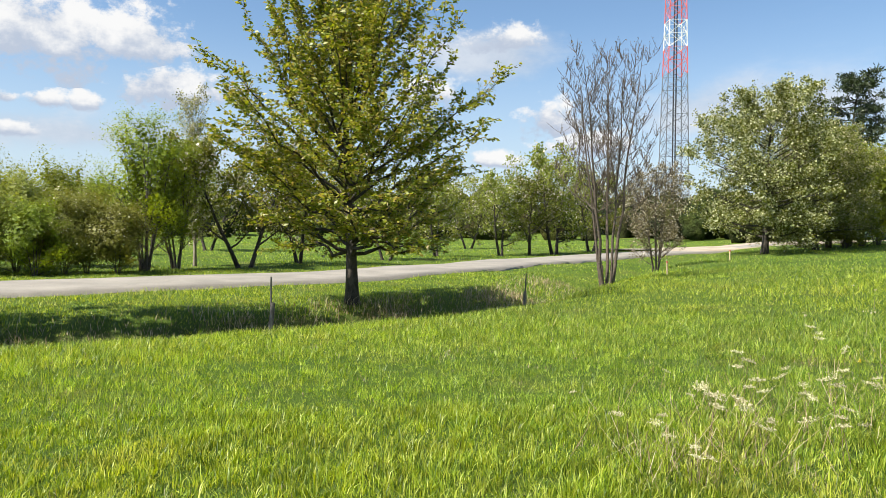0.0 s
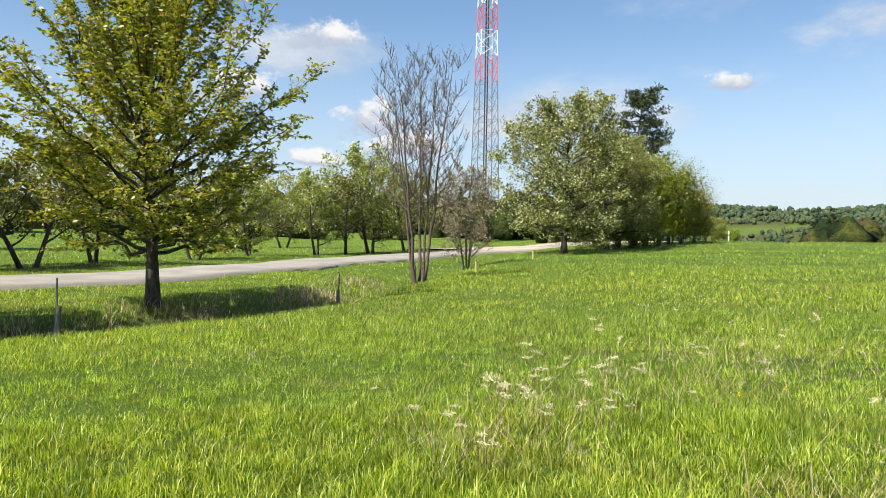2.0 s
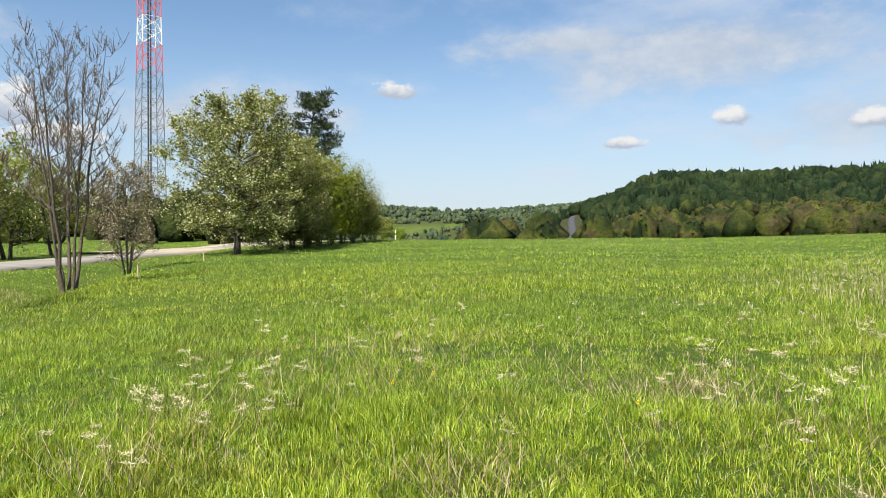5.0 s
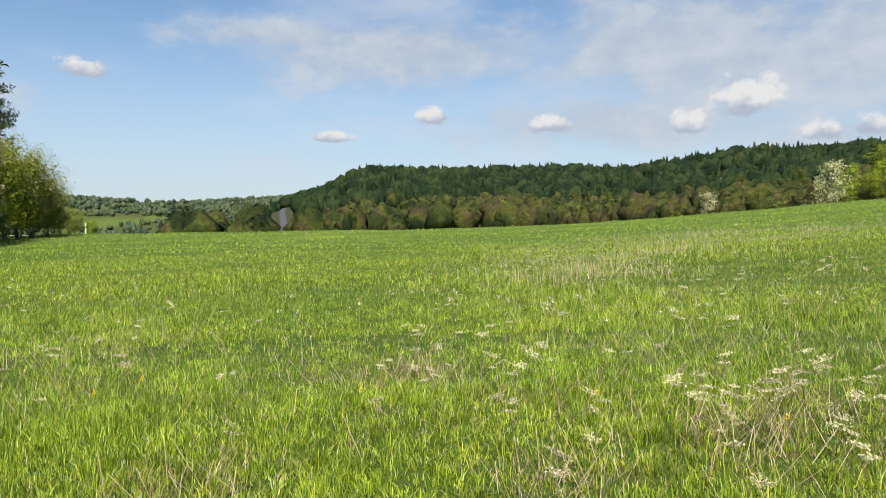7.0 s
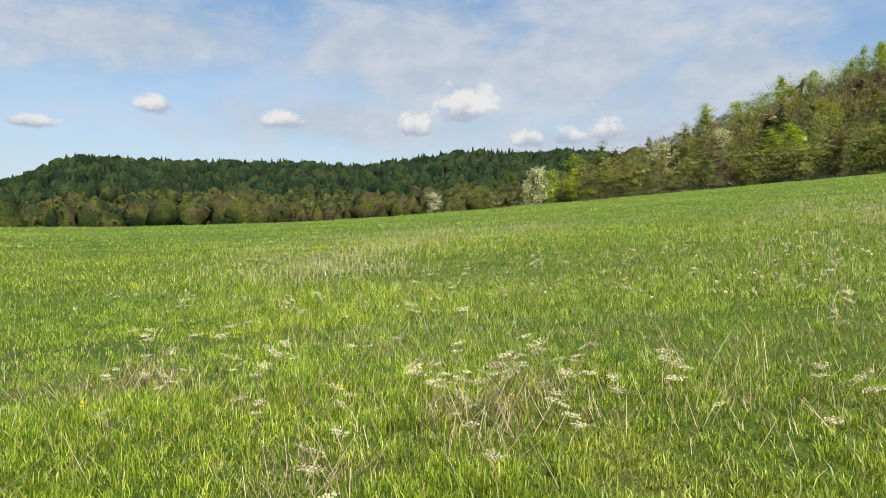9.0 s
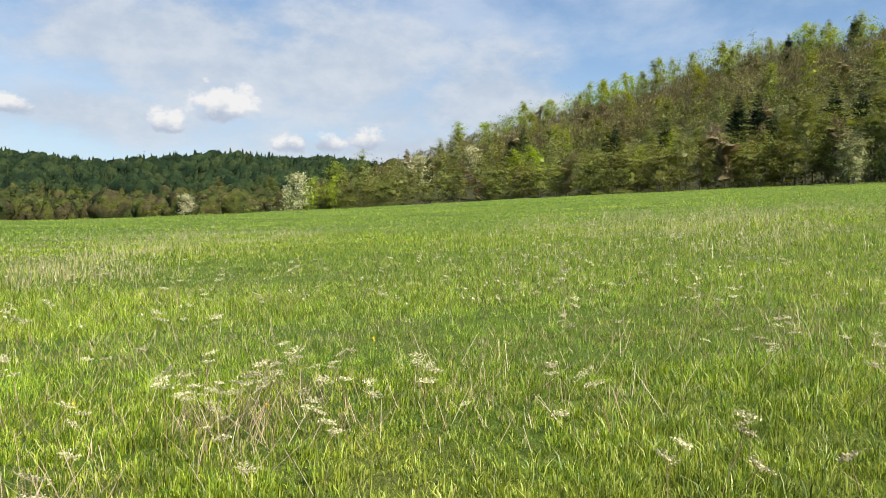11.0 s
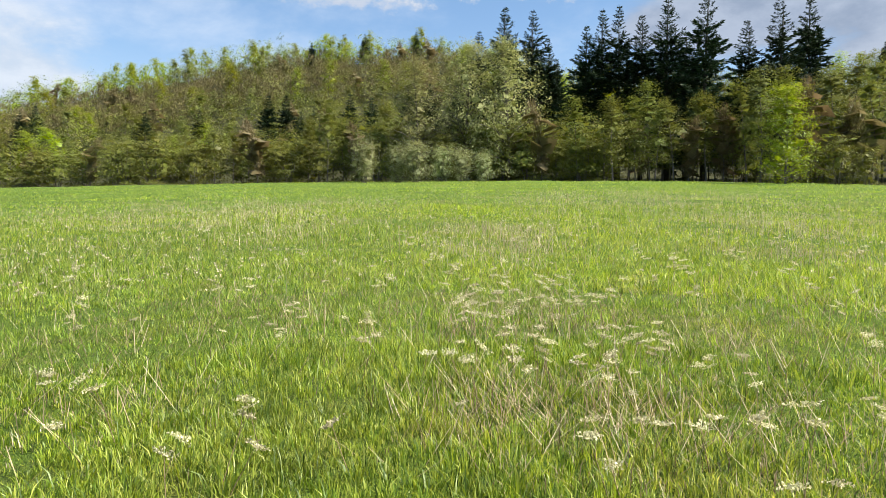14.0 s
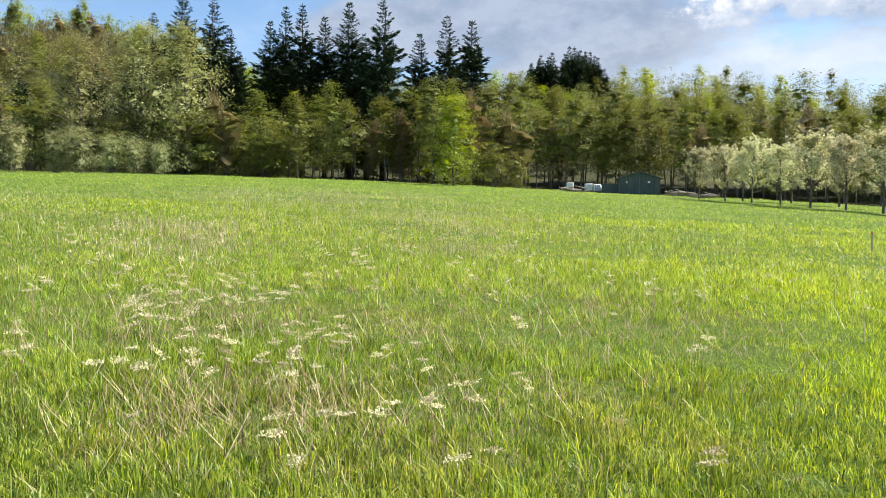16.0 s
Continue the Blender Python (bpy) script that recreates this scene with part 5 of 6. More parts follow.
def survey_stake(where):
    root = new("marker_stake")
    root.location = Vector(where)
    tagged(root, "short pale wooden marker stake with orange top in grass", "marker stake", "marker stakes")
    bm = bmesh.new()
    box(bm, (0, 0, 0.2), (0.05, 0.05, 0.7), 0.3, 0.006)
    part("stake", bm_mesh("stake", bm, STAKE), root)
    bm = bmesh.new()
    box(bm, (0, 0, 0.515), (0.054, 0.054, 0.07), 0.3, 0.006)
    part("painted_top", bm_mesh("painted_top", bm, RED), root, "faded orange-red painted top")


for az, d in ((-21.6, 42), (-17.2, 31), (-192.0, 24)):
    survey_stake(spot(az, d))


def marker_post(where):
    root = new("marker_post")
    root.location = Vector(where)
    tagged(root, "slim white marker post with yellow-green top", "marker post")
    bm = bmesh.new()
    rod(bm, (0, 0, -0.2), (0, 0, 1.7), 0.06, None, 8)
    part("post", bm_mesh("post", bm, WHITE, True), root)
    bm = bmesh.new()
    rod(bm, (0, 0, 1.15), (0, 0, 1.45), 0.072, None, 8)
    part("band", bm_mesh("band", bm, LIME, True), root, "yellow-green band")


marker_post(spot(-35.9, 92))


def shed(where, spin):
    root = new("shed")
    root.matrix_basis = pose(*where, 0, 0, spin)
    tagged(root, "dark grey-green wooden shed with low gable at the wood's edge", "shed")
    wide, deep, eave, ridge = 5.2, 4.4, 1.9, 2.75
    boards = 26
    for i in range(boards):
        x = -wide / 2 + (i + 0.5) * wide / boards
        top = eave + (ridge - eave) * (1 - abs(x) / (wide / 2)) - 0.03
        bm = bmesh.new()
        box(bm, (x, -deep / 2, top / 2 - 0.2), (wide / boards - 0.012, 0.03, top + 0.4), 0, 0.004)
        part("board", bm_mesh("board", bm, SHED), root)
    for x in (-wide / 2, wide / 2):
        bm = bmesh.new()
        box(bm, (x, 0, eave / 2 - 0.2), (0.03, deep - 0.04, eave + 0.4))
        part("side_wall", bm_mesh("side_wall", bm, SHED), root)
    bm = bmesh.new()
    box(bm, (0, deep / 2, eave / 2 - 0.2), (wide, 0.03, eave + 0.4))
    part("back_wall", bm_mesh("back_wall", bm, SHED), root)
    for s in (-1, 1):
        bm = bmesh.new()
        a = math.atan2(ridge - eave, wide / 2)
        m = Matrix.Translation((s * (wide / 4 + 0.12), 0, (eave + ridge) / 2 + 0.02)) @ Matrix.Rotation(s * a, 4, "Y") @ Matrix.Diagonal((wide / 2 / math.cos(a) + 0.3, deep + 0.5, 0.06, 1))
        bmesh.ops.create_cube(bm, size=1, matrix=m)
        part("roof", bm_mesh("roof", bm, ROOFING), root)
    bm = bmesh.new()
    box(bm, (-3.6, 0.3, 0.55), (2.0, 3.2, 1.5), 0, 0.01)
    part("lean_to", bm_mesh("lean_to", bm, SHED), root, "low dark lean-to")
    for x, wd in ((-1.55, 0.16), (1.2, 0.30)):
        bm = bmesh.new()
        box(bm, (x, -deep / 2 - 0.025, 1.42), (wd, 0.012, 0.26))
        part("notice", bm_mesh("notice", bm, WHITE), root, "small white notice")
    for x in (-1.15, 0.0):
        bm = bmesh.new()
        box(bm, (x, -deep / 2 - 0.022, 1.0), (0.05, 0.015, 1.9))
        part("batten", bm_mesh("batten", bm, ROOFING), root)


shed(spot(-176.6, 99), -176.6 + 4)


def water_tank(where, spin):
    root = new("water_tank")
    root.matrix_basis = pose(*where, 0, 0, spin)
    tagged(root, "white plastic container tank in a wire cage", "tank", "tanks beside the shed")
    bm = bmesh.new()
    box(bm, (0, 0, 0.62), (0.95, 0.95, 0.92), 0, 0.08)
    part("container", bm_mesh("container", bm, WHITE), root)
    bm = bmesh.new()
    for i in range(5):
        for s in (-0.5, 0.5):
            rod(bm, (-0.5 + i * 0.25, s, 0.05), (-0.5 + i * 0.25, s, 1.12), 0.015, None, 4)
            rod(bm, (s, -0.5 + i * 0.25, 0.05), (s, -0.5 + i * 0.25, 1.12), 0.015, None, 4)
    part("cage", bm_mesh("cage", bm, STEEL), root)
    bm = bmesh.new()
    box(bm, (0, 0, 0.07), (1.1, 1.1, 0.14), 0, 0.01)
    part("pallet", bm_mesh("pallet", bm, WOOD), root)


for i, az in enumerate((-171.5, -172.9, -173.5, -174.1)):
    water_tank(spot(az, 100 + 0.5 * (i % 2)), az + 8 * i)


def log_pile(where, spin, seed):
    root = new("log_pile")
    root.matrix_basis = pose(*where, 0, 0, spin)
    tagged(root, "heap of pale cut branches and logs by the shed", "log pile", "log piles by the shed")
    r = np.random.default_rng(seed)
    for i in range(16):
        wood = Wood()
        x, z = r.uniform(-1.3, 1.3), 0.08 + r.uniform(0, 0.45)
        a = r.uniform(-0.5, 0.5)
        wood.limb(bent((x - math.cos(a), -math.sin(a) + r.uniform(-0.4, 0.4), z), (math.cos(a), math.sin(a), r.uniform(-0.05, 0.12)), r.uniform(1.2, 2.2), 4, r, 0, 0.05), np.full(5, r.uniform(0.04, 0.1)), 6)
        part("log", wood.mesh("log", BARK_PALE), root)


log_pile(spot(-179.6, 97), 20, 1)
log_pile(spot(-181.2, 95), -10, 2)
log_pile(spot(-171.8, 96.5), 15, 3)


lane = np.array([turn(-49.75) * 330, turn(-49.7) * 400, turn(-49.6) * 480, turn(-49.5) * 560, turn(-49.75) * 630])
ribbon("lane", lane, 4.6, 0.5, 1.2, LANE, "grey lane climbing between trees beyond the valley", "road", 4.0)


def lamp_post(where, height):
    root = new("lamp_post")
    root.location = Vector(where)
    tagged(root, "tall white lamp post beside the lane", "lamp post")
    bm = bmesh.new()
    rod(bm, (0, 0, -0.5), (0, 0, height), 0.16, 0.10, 8)
    part("pole", bm_mesh("pole", bm, WHITE, True), root)
    bm = bmesh.new()
    box(bm, (0.5, 0, height), (1.2, 0.35, 0.3), 0, 0.05)
    part("lamp_head", bm_mesh("lamp_head", bm, WHITE), root)


lamp_post(spot(-50.05, 350), 11)


# ---- the meadow's growth ----
def scatter(count, r0, r1, power, rg, a0=-204.0, a1=44.0):
    """Places in the seen sector; power sets how the number falls off with distance."""
    u = rg.uniform(0, 1, count)
    if abs(power - 2) < 1e-6:
        d = r0 * (r1 / r0) ** u
    else:
        e = 2 - power
        d = (r0**e + u * (r1**e - r0**e)) ** (1 / e)
    a = np.radians(rg.uniform(a0, a1, count))
    return -np.sin(a) * d, np.cos(a) * d, d


def off_road(x, y):
    side, _ = along(ROAD, x, y)
    return np.abs(side) > 2.45


def grass_blades(name, label, count, r0, r1, power, height, width, material, seed, segments, density=None, bend=0.5, a0=-204.0, a1=44.0, grow=0.0):
    rg = np.random.default_rng(seed)
    x, y, d = scatter(count, r0, r1, power, rg, a0, a1)
    keep = off_road(x, y)
    if material is GRASS:
        side, _ = along(DITCH, x, y)
        keep &= ~((side > 0.1) & (side < 1.5) & (x < -1.5) & (patchiness(x, y, 1.1, 41) > -0.35))
    if density is not None:
        keep &= rg.uniform(0, 1, count) < density(x, y)
    x, y, d = x[keep], y[keep], d[keep]
    n = len(x)
    z = ground(x, y) - 0.01
    lush = 0.72 + 0.42 * patchiness(x, y, 0.55, 3) + 0.25 * patchiness(x, y, 1.9, 4)
    h = height * np.clip(lush, 0.35, 1.5) * rg.uniform(0.55, 1.35, n) * (1 + grow * d)
    wd = width * rg.uniform(0.7, 1.4, n) * (1 + grow * 2 * d)
    a = rg.uniform(0, 6.283, n)
    lean = rg.uniform(0.05, bend, n) * h
    sx, sy = np.cos(a), np.sin(a)
    fx, fy = -sy, sx
    b = rg.uniform(-0.6, 0.6, n)
    fx, fy = fx * np.cos(b) - fy * np.sin(b), fx * np.sin(b) + fy * np.cos(b)
    base = np.stack([x, y, z], 1)
    side = np.stack([sx, sy, np.zeros(n)], 1) * wd[:, None] * 0.5
    fwd = np.stack([fx, fy, np.zeros(n)], 1)
    up = np.array([[0, 0, 1.0]])
    if segments == 2:
        m = base + fwd * lean[:, None] * 0.35 + up * h[:, None] * 0.6
        tip = base + fwd * lean[:, None] + up * h[:, None]
        v = np.stack([base - side, base + side, m + side * 0.8, m - side * 0.8, tip], 1).reshape(-1, 3)
        i = np.arange(n)[:, None] * 5
        return tagged(new(name, mesh_from(name, v, [i + np.array([[0, 1, 2, 3]]), i + np.array([[3, 2, 4]])], material)), label, "grass", kind="stuff")
    tip = base + fwd * lean[:, None] + up * h[:, None]
    v = np.stack([base - side, base + side, tip], 1).reshape(-1, 3)
    i = np.arange(n)[:, None] * 3
    return tagged(new(name, mesh_from(name, v, i + np.array([[0, 1, 2]]), material)), label, "grass", kind="stuff")


def grass_tufts(name, label, tufts, per, r0, r1, power, height, width, material, seed, spread=0.045, density=None, simple=False):
    """Grass that grows in tufts: blades rise from a common foot and arch outwards."""
    rg = np.random.default_rng(seed)
    x, y, d = scatter(tufts, r0, r1, power, rg)
    if density is not None:
        keep = rg.uniform(0, 1, tufts) < density(x, y)
        x, y, d = x[keep], y[keep], d[keep]
    vigour = np.clip(0.82 + 0.30 * patchiness(x, y, 0.6, 3) + 0.32 * patchiness(x, y, 2.1, 4) + rg.normal(0, 0.28, len(x)), 0.4, 1.9)
    x, y, vigour = np.repeat(x, per), np.repeat(y, per), np.repeat(vigour, per)
    n = len(x)
    a = rg.uniform(0, 6.283, n)
    off = spread * np.sqrt(rg.uniform(0, 1, n)) * (0.6 + 0.6 * vigour)
    x, y = x + np.cos(a) * off, y + np.sin(a) * off
    h = height * vigour * rg.uniform(0.45, 1.3, n)
    out = h * rg.uniform(0.08, 0.95, n) ** 1.3
    a = a + rg.normal(0, 0.7, n)
    fwd = np.stack([np.cos(a), np.sin(a), np.zeros(n)], 1)
    t = rg.normal(0, 0.9, n)
    side = np.stack([-np.sin(a + t), np.cos(a + t), np.zeros(n)], 1) * (width * rg.uniform(0.6, 1.4, n) * 0.5)[:, None]
    base = np.stack([x, y, ground(x, y) - 0.01], 1)
    up = np.array([[0, 0, 1.0]])
    mid = base + fwd * out[:, None] * 0.35 + up * h[:, None] * 0.62
    tip = base + fwd * out[:, None] + up * (h * rg.uniform(0.8, 1.05, n))[:, None]
    if simple:
        v = np.stack([base - side, base + side, tip], 1).reshape(-1, 3)
        return tagged(new(name, mesh_from(name, v, np.arange(n * 3).reshape(-1, 3), material)), label, "grass", kind="stuff")
    v = np.stack([base - side * 0.8, base + side * 0.8, mid + side, mid - side, tip], 1).reshape(-1, 3)
    k = np.arange(n)[:, None] * 5
    return tagged(new(name, mesh_from(name, v, [k + np.array([[0, 1, 2, 3]]), k + np.array([[3, 2, 4]])], material)), label, "grass", kind="stuff")


# clumps: bearing, distance, spread, number
CLUMPS = ((-44.5, 4.6, 0.3, 2), (-73, 4.5, 0.35, 2), (-88.7, 6.3, 0.35, 5), (-145.3, 7.7, 0.75, 22), (-61.6, 7.5, 0.3, 5), (-141.5, 5.0, 0.45, 3), (-18.5, 5.4, 0.35, 9), (-84.6, 5.6, 0.3, 7), (-22, 6.6, 0.7, 14), (-33, 7.5, 0.8, 10), (-38, 9.5, 1.2, 12), (-55, 7.5, 1.2, 9), (-72, 6.2, 0.8, 10), (-79, 8.5, 1.2, 14), (-88, 5.2, 0.6, 22), (-82, 13, 3.0, 34), (-92, 14, 3.5, 26),
          (-104, 6, 1.0, 8), (-120, 8.5, 1.5, 12), (-137, 7.0, 0.8, 26), (-142, 9.5, 1.5, 18), (-146, 4.9, 0.6, 10), (-152, 5.0, 0.5, 10), (-160, 5.2, 1.0, 12), (-150, 14, 3.0, 24), (-165, 9, 2.0, 14), (-176, 8, 2.0, 8), (-118, 14, 4.0, 18))


def dry(x, y):
    """Bleached patches, commoner towards the middle of the meadow."""
    az = np.degrees(np.arctan2(-x, y))
    az = np.where(az > 60, az - 360, az)
    more = np.interp(az, [-200, -165, -135, -110, -80, -50, -20, 20], [0.1, 0.25, 0.3, 0.1, 0.3, 0.15, 0.05, -0.15])
    for b, d, s, n in CLUMPS:
        cx, cy = turn(b) * d
        more = more + 0.9 * np.exp(-((x - cx) ** 2 + (y - cy) ** 2) / (2 * (0.8 * s + 0.15) ** 2))
    return np.clip(0.08 + 0.92 * sstep(patchiness(x, y, 0.8, 11) + 0.6 * patchiness(x, y, 2.3, 12) + more, 0.55, 1.1), 0, 1)


def fresh(x, y):
    return 1 - 0.4 * dry(x, y)


def clumped(x, y):
    """Tufts stand in groups with thin places between."""
    return fresh(x, y) * np.clip(0.8 + 0.6 * patchiness(x, y, 3.3, 71), 0.4, 1)


grass_tufts("meadow_grass", "lush green meadow grass with uneven tufts", 28000, 12, 3.3, 7.0, 1.1, 0.105, 0.0058, GRASS, 1, 0.05, clumped)
grass_blades("meadow_grass", "short fine grass between the tufts", 160000, 3.3, 9.0, 1.2, 0.05, 0.007, GRASS, 12, 1, bend=2.0)
grass_tufts("meadow_grass", "green meadow grass in tufts", 44000, 12, 6.2, 15.0, 1.4, 0.11, 0.0078, GRASS, 2, 0.065, clumped, True)
grass_blades("meadow_grass", "green meadow grass further off", 420000, 10, 34, 1.7, 0.115, 0.0095, GRASS, 4, 1, bend=1.5, grow=0.012)
grass_blades("meadow_grass", "green meadow grass up to the meadow's edge", 300000, 26, 118, 1.8, 0.12, 0.019, GRASS, 3, 1, bend=1.2, grow=0.004)


grass_tufts("dry_grass", "bleached dry straw matted among the meadow grass", 8000, 7, 3.0, 13, 1.3, 0.08, 0.0042, STRAW, 5, 0.07, dry)
grass_tufts("dry_grass", "brown dead stalks and thatch in the meadow", 2600, 6, 3.0, 12, 1.3, 0.075, 0.0045, LITTER, 15, 0.08, dry)
grass_blades("dry_grass", "bleached dry straw far across the meadow", 24000, 11, 70, 1.8, 0.12, 0.010, STRAW, 6, 1, dry, 1.6, grow=0.006)


def umbel_beds(x, y):
    """Beds of last year's umbels further out in the meadow."""
    az = np.degrees(np.arctan2(-x, y))
    az = np.where(az > 60, az - 360, az)
    d = np.hypot(x, y)
    beds = 0
    for a, s, q, w in ((-84, 9, 33, 6), (-74, 7, 22, 5), (-120, 12, 30, 9), (-152, 9, 40, 12), (-163, 5, 24, 7), (-140, 5, 17, 4)):
        beds = beds + np.exp(-(((az - a) / s) ** 2) - ((d - q) / w) ** 2)
    return np.clip(2.2 * beds * (0.5 + 0.8 * patchiness(x, y, 0.9, 51)), 0, 1)


grass_blades("dry_grass", "bleached upright stalks in beds of last year's umbels", 90000, 12, 58, 1.5, 0.30, 0.012, STRAW, 7, 1, umbel_beds, 0.7, -178, -60)


def bank(x, y):
    side, _ = along(DITCH, x, y)
    return np.exp(-(((side - 1.0) / 0.9) ** 2)) * (0.35 + 0.65 * (patchiness(x, y, 0.9, 21) > 0.0))


grass_blades("dry_grass", "matted dead brown grass along the ditch", 60000, 11, 30, 1.2, 0.24, 0.012, LITTER, 8, 2, bank, 1.2, -16, 44)
grass_blades("dry_grass", "pale dead grass along the ditch", 50000, 11, 30, 1.2, 0.28, 0.012, STRAW, 9, 2, bank, 1.2, -16, 44)


def dead_stalks(seed):
    """Tangles of dead brown stalks and straw where last year's umbels stood."""
    rg = np.random.default_rng(seed)
    for material, label, share in ((LITTER, "tangled dead brown stalks among the grass", 20), (STRAW, "pale broken straw stalks among the grass", 24)):
        x, y = [], []
        for az, d, s, n in CLUMPS:
            k = int(share * (2 + 3 * s))
            c = turn(az) * d
            x.append(c[0] + rg.normal(0, s * 0.8, k))
            y.append(c[1] + rg.normal(0, s * 0.8, k))
        x, y = np.concatenate(x), np.concatenate(y)
        keep = np.hypot(x, y) > 3.2
        x, y = x[keep], y[keep]
        n = len(x)
        h = rg.uniform(0.07, 0.26, n)
        a = rg.uniform(0, 6.283, n)
        lean = h * rg.uniform(0.3, 1.9, n)
        base = np.stack([x, y, ground(x, y)], 1)
        side = np.stack([-np.sin(a), np.cos(a), np.zeros(n)], 1) * 0.0028
        tip = base + np.stack([np.cos(a) * lean, np.sin(a) * lean, h], 1)
        v = np.stack([base - side, base + side, tip + side * 0.6, tip - side * 0.6], 1).reshape(-1, 3)
        tagged(new("dead_stalks", mesh_from("dead_stalks", v, np.arange(n * 4).reshape(-1, 4), material)), label, "dead stalks", kind="stuff")


dead_stalks(61)


# dead umbels
def stalk_mesh(seed, height, heads):
    """A branched thin stalk, and the places of its heads."""
    r = np.random.default_rng(seed)
    wood = Wood()
    stem = bent((0, 0, -0.03), (r.normal(0, 0.12), r.normal(0, 0.12), 1), height, 4, r, 0, 0.06)
    wood.limb(stem, 0.003 * (1 - np.linspace(0, 0.5, 5)), 3)
    ends = [stem[-1]]
    for _ in range(heads - 1):
        side = bent(stem[r.integers(2, 4)], (r.normal(0, 0.5), r.normal(0, 0.5), 1), height * 0.45, 3, r, 0.05, 0.06)
        wood.limb(side, 0.002 * (1 - np.linspace(0, 0.5, 4)), 3)
        ends.append(side[-1])
    return wood.mesh("stalk", LITTER), ends


def head_mesh(seed, spread):
    """One dried umbel: fine rays that end in seed clusters."""
    r = np.random.default_rng(seed)
    v, f, n = [], [], 0
    for i in range(15):
        a, q = i * 2.4, spread * math.sqrt((i + 0.5) / 15) * r.uniform(0.75, 1.2)
        end = np.array([math.cos(a) * q, math.sin(a) * q, 0.014 + r.normal(0, 0.004)])
        s = np.array([-math.sin(a), math.cos(a), 0]) * 0.0012
        v.append(np.array([-s, s, end + s, end - s]))
        f.append(np.arange(4)[None] + n)
        n += 4
        bv, bf = blades(end + r.normal(0, 0.007, (5, 3)) * np.array([1, 1, 0.4]), 0.014, r, 0.7, 0, 0.8)
        v.append(bv)
        f.append(bf + n)
        n += len(bv)
    return mesh_from("umbel", np.concatenate(v), np.concatenate(f), DEADHEAD)


stalks = [stalk_mesh(80 + i, (0.30, 0.36, 0.26, 0.40)[i], (1, 2, 1, 3)[i]) for i in range(4)]
heads = [head_mesh(90 + i, (0.056, 0.070, 0.046)[i]) for i in range(3)]


def dead_umbel(x, y, k, size, rg):
    root = new("dead_umbel")
    root.matrix_basis = pose(x, y, float(ground(x, y)), rg.normal(0, 8), rg.normal(0, 8), rg.uniform(0, 360)) @ Matrix.Scale(size, 4)
    tagged(root, "dried pale wild carrot umbel on a thin brown stalk", "dead flower", "dead umbels in the meadow")
    part("stalk", stalks[k][0], root)
    for end in stalks[k][1]:
        head = part("umbel", heads[int(rg.integers(0, 3))], root)
        head.matrix_basis = pose(*end, rg.normal(0, 12), rg.normal(0, 12), rg.uniform(0, 360))


rg = np.random.default_rng(17)
for az, d, spread, count in CLUMPS:
    c = turn(az) * d
    for _ in range(int(count * 0.8)):
        x, y = c + rg.normal(0, spread, 2)
        if math.hypot(x, y) > 3.9:
            dead_umbel(x, y, int(rg.integers(0, 4)), rg.uniform(0.75, 1.2), rg)
for az, d in ((-130.7, 4.0), (-112, 4.6), (-117.5, 3.6), (-114, 4.8), (-121, 4.0), (-121.4, 3.8), (-163, 4.0), (-163.7, 3.7), (-161.9, 3.5), (-150.2, 3.7), (-151.0, 3.75), (-181, 3.6), (-157.2, 4.3), (-158.6, 4.3), (-159.6, 4.5), (-160.4, 4.4), (-160.8, 4.25), (-137, 8.9),
              (-94.4, 6.6), (-88, 5.1), (-91.6, 5.7), (-80, 8.5), (-73, 3.7), (-75.6, 3.7), (-87, 3.9), (-86.2, 4.3), (-21.9, 5.9), (-29.8, 5.5), (-26, 6.6)):
    dead_umbel(*(turn(az) * d), int(rg.choice([0, 0, 2, 1])), rg.uniform(1.0, 1.3), rg)


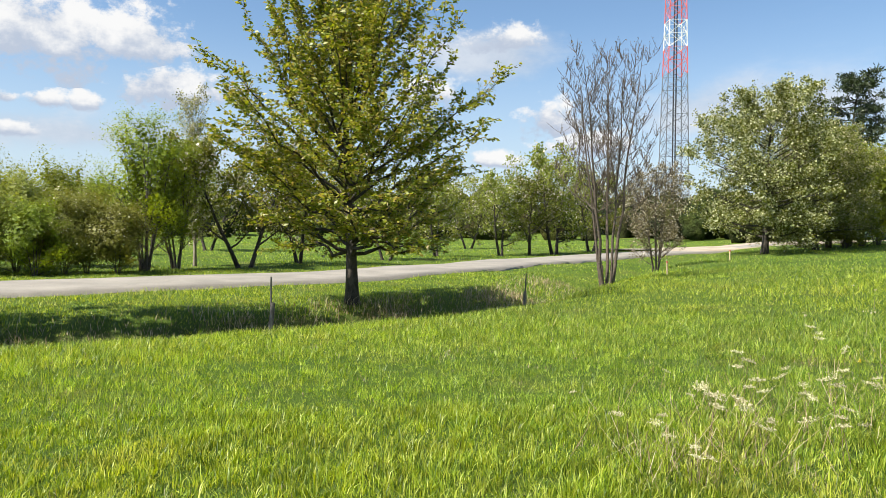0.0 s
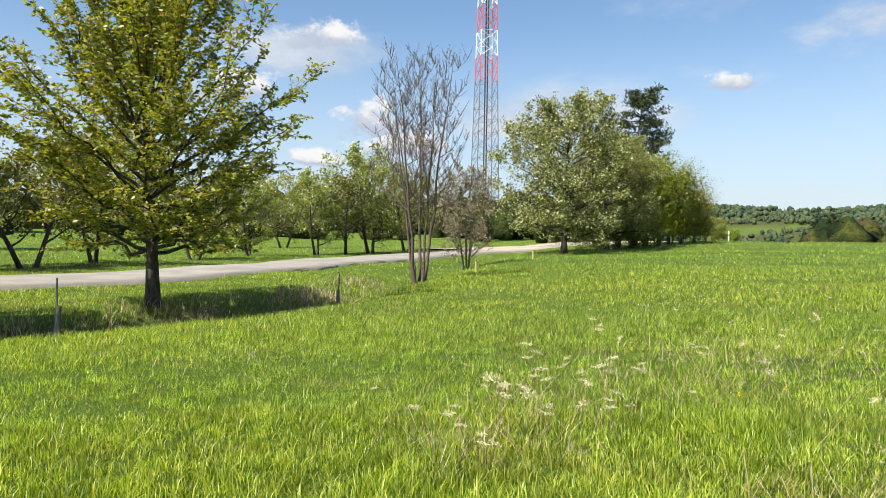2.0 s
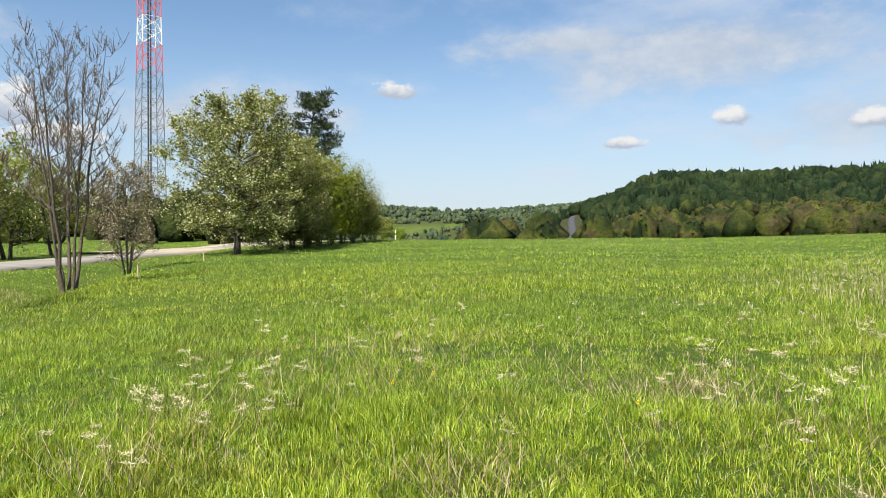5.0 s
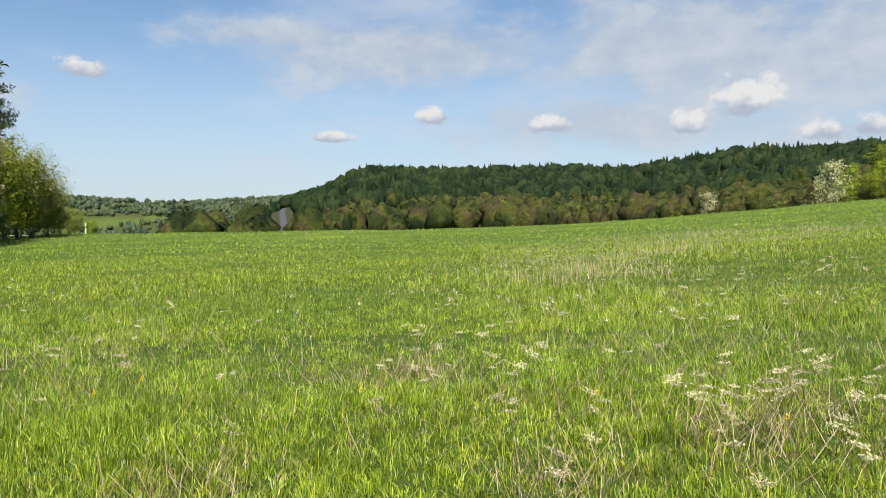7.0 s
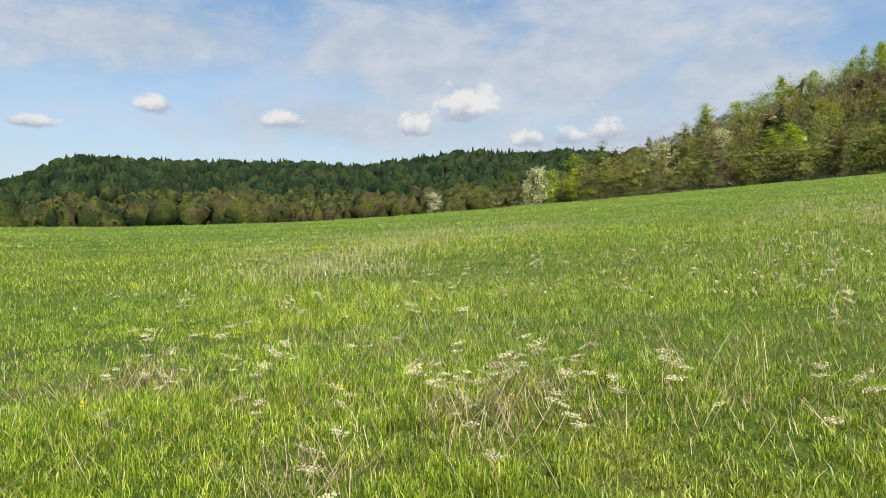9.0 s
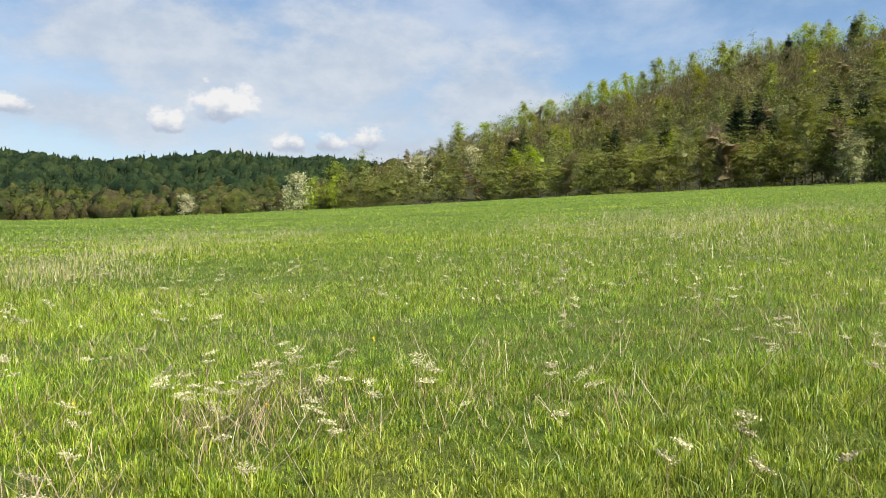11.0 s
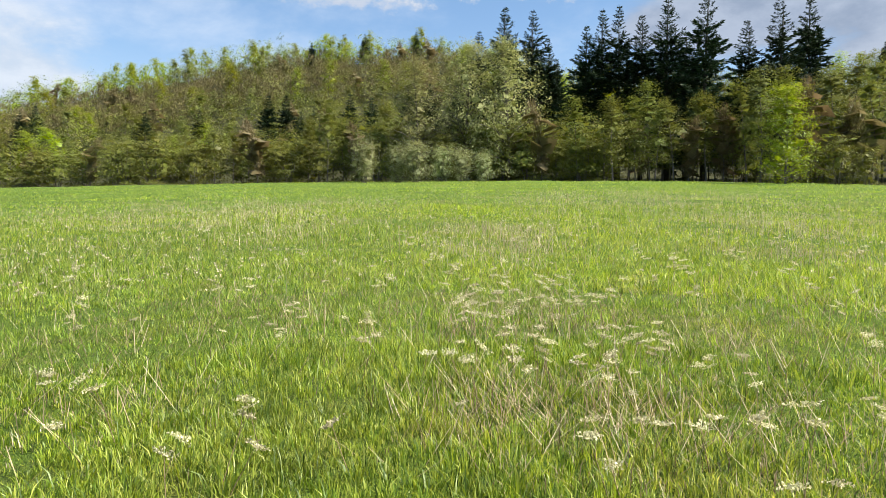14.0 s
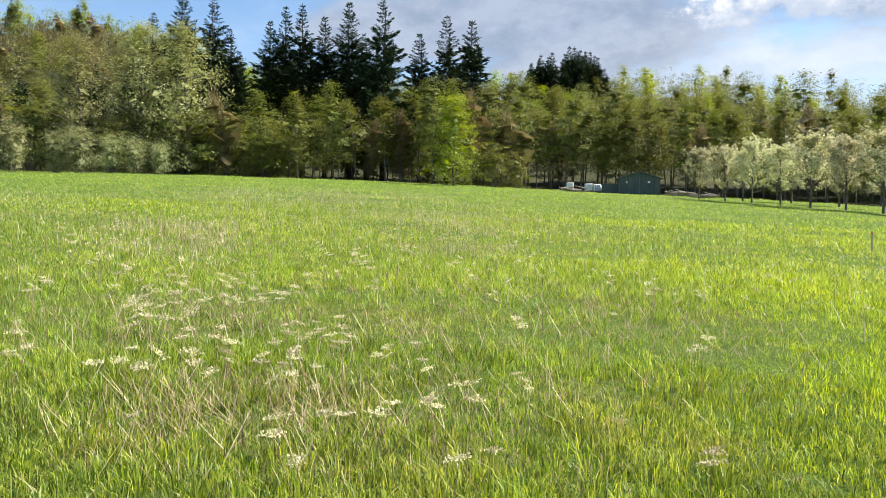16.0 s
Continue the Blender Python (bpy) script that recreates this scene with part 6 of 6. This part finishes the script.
def far_umbels(count, r0, r1, seed):
    rg = np.random.default_rng(seed)
    x, y, d = scatter(count, r0, r1, 1.6, rg, -196, -22)
    side, _ = along(DITCH, x, y)
    keep = (rg.uniform(0, 1, count) < np.clip(0.08 + 1.3 * umbel_beds(x, y) + 0.35 * sstep(patchiness(x, y, 0.32, 31), 0.15, 0.8), 0, 1) * sstep(np.degrees(np.arctan2(-x, y)) % 360 - 360, -22, -48)) & (side < -2.5)
    x, y, d = x[keep], y[keep], d[keep]
    n = len(x)
    z = ground(x, y) + rg.uniform(0.26, 0.46, n)
    c = np.repeat(np.stack([x, y, z], 1), 7, 0) + rg.normal(0, 1, (n * 7, 3)) * np.array([0.022, 0.022, 0.006])
    v, f = blades(c, 0.032, rg, 0.75, 0, 2.0)
    stem = np.stack([np.stack([x - 0.004, y, z - 0.45], 1), np.stack([x + 0.004, y, z - 0.45], 1), np.stack([x, y, z], 1)], 1).reshape(-1, 3)
    i = np.arange(n)[:, None] * 3 + len(v)
    tagged(new("dead_umbels", mesh_from("dead_umbels", np.concatenate([v, stem]), [f, i + np.array([[0, 1, 2]])], DEADHEAD)), "many small dried pale umbels across the meadow", "dead flowers", kind="stuff")


far_umbels(15000, 9, 60, 33)


# dandelions
def dandelion(where):
    root = new("dandelion")
    root.location = Vector(where)
    tagged(root, "small yellow dandelion flower in the grass", "flower", "dandelions")
    bm = bmesh.new()
    rod(bm, (0, 0, -0.02), (0.01, 0, 0.2), 0.003, 0.0025, 5)
    part("stem", bm_mesh("stem", bm, GRASS), root)
    r = np.random.default_rng(3)
    c = np.tile([[0.01, 0, 0.2]], (26, 1)) + r.normal(0, 0.003, (26, 3))
    part("flower_head", leaf_mesh("flower_head", c, 0.02, YELLOW, r, 0.4, 0, 1.5), root)


for az, d in ((-38, 6.8), (-41, 7.2), (-57, 6.2), (-88, 5.4), (-75, 6.0), (-33, 12.0), (-96, 7.5), (13, 24.0), (14.5, 22.5), (-30, 9.0)):
    dandelion(spot(az, d))
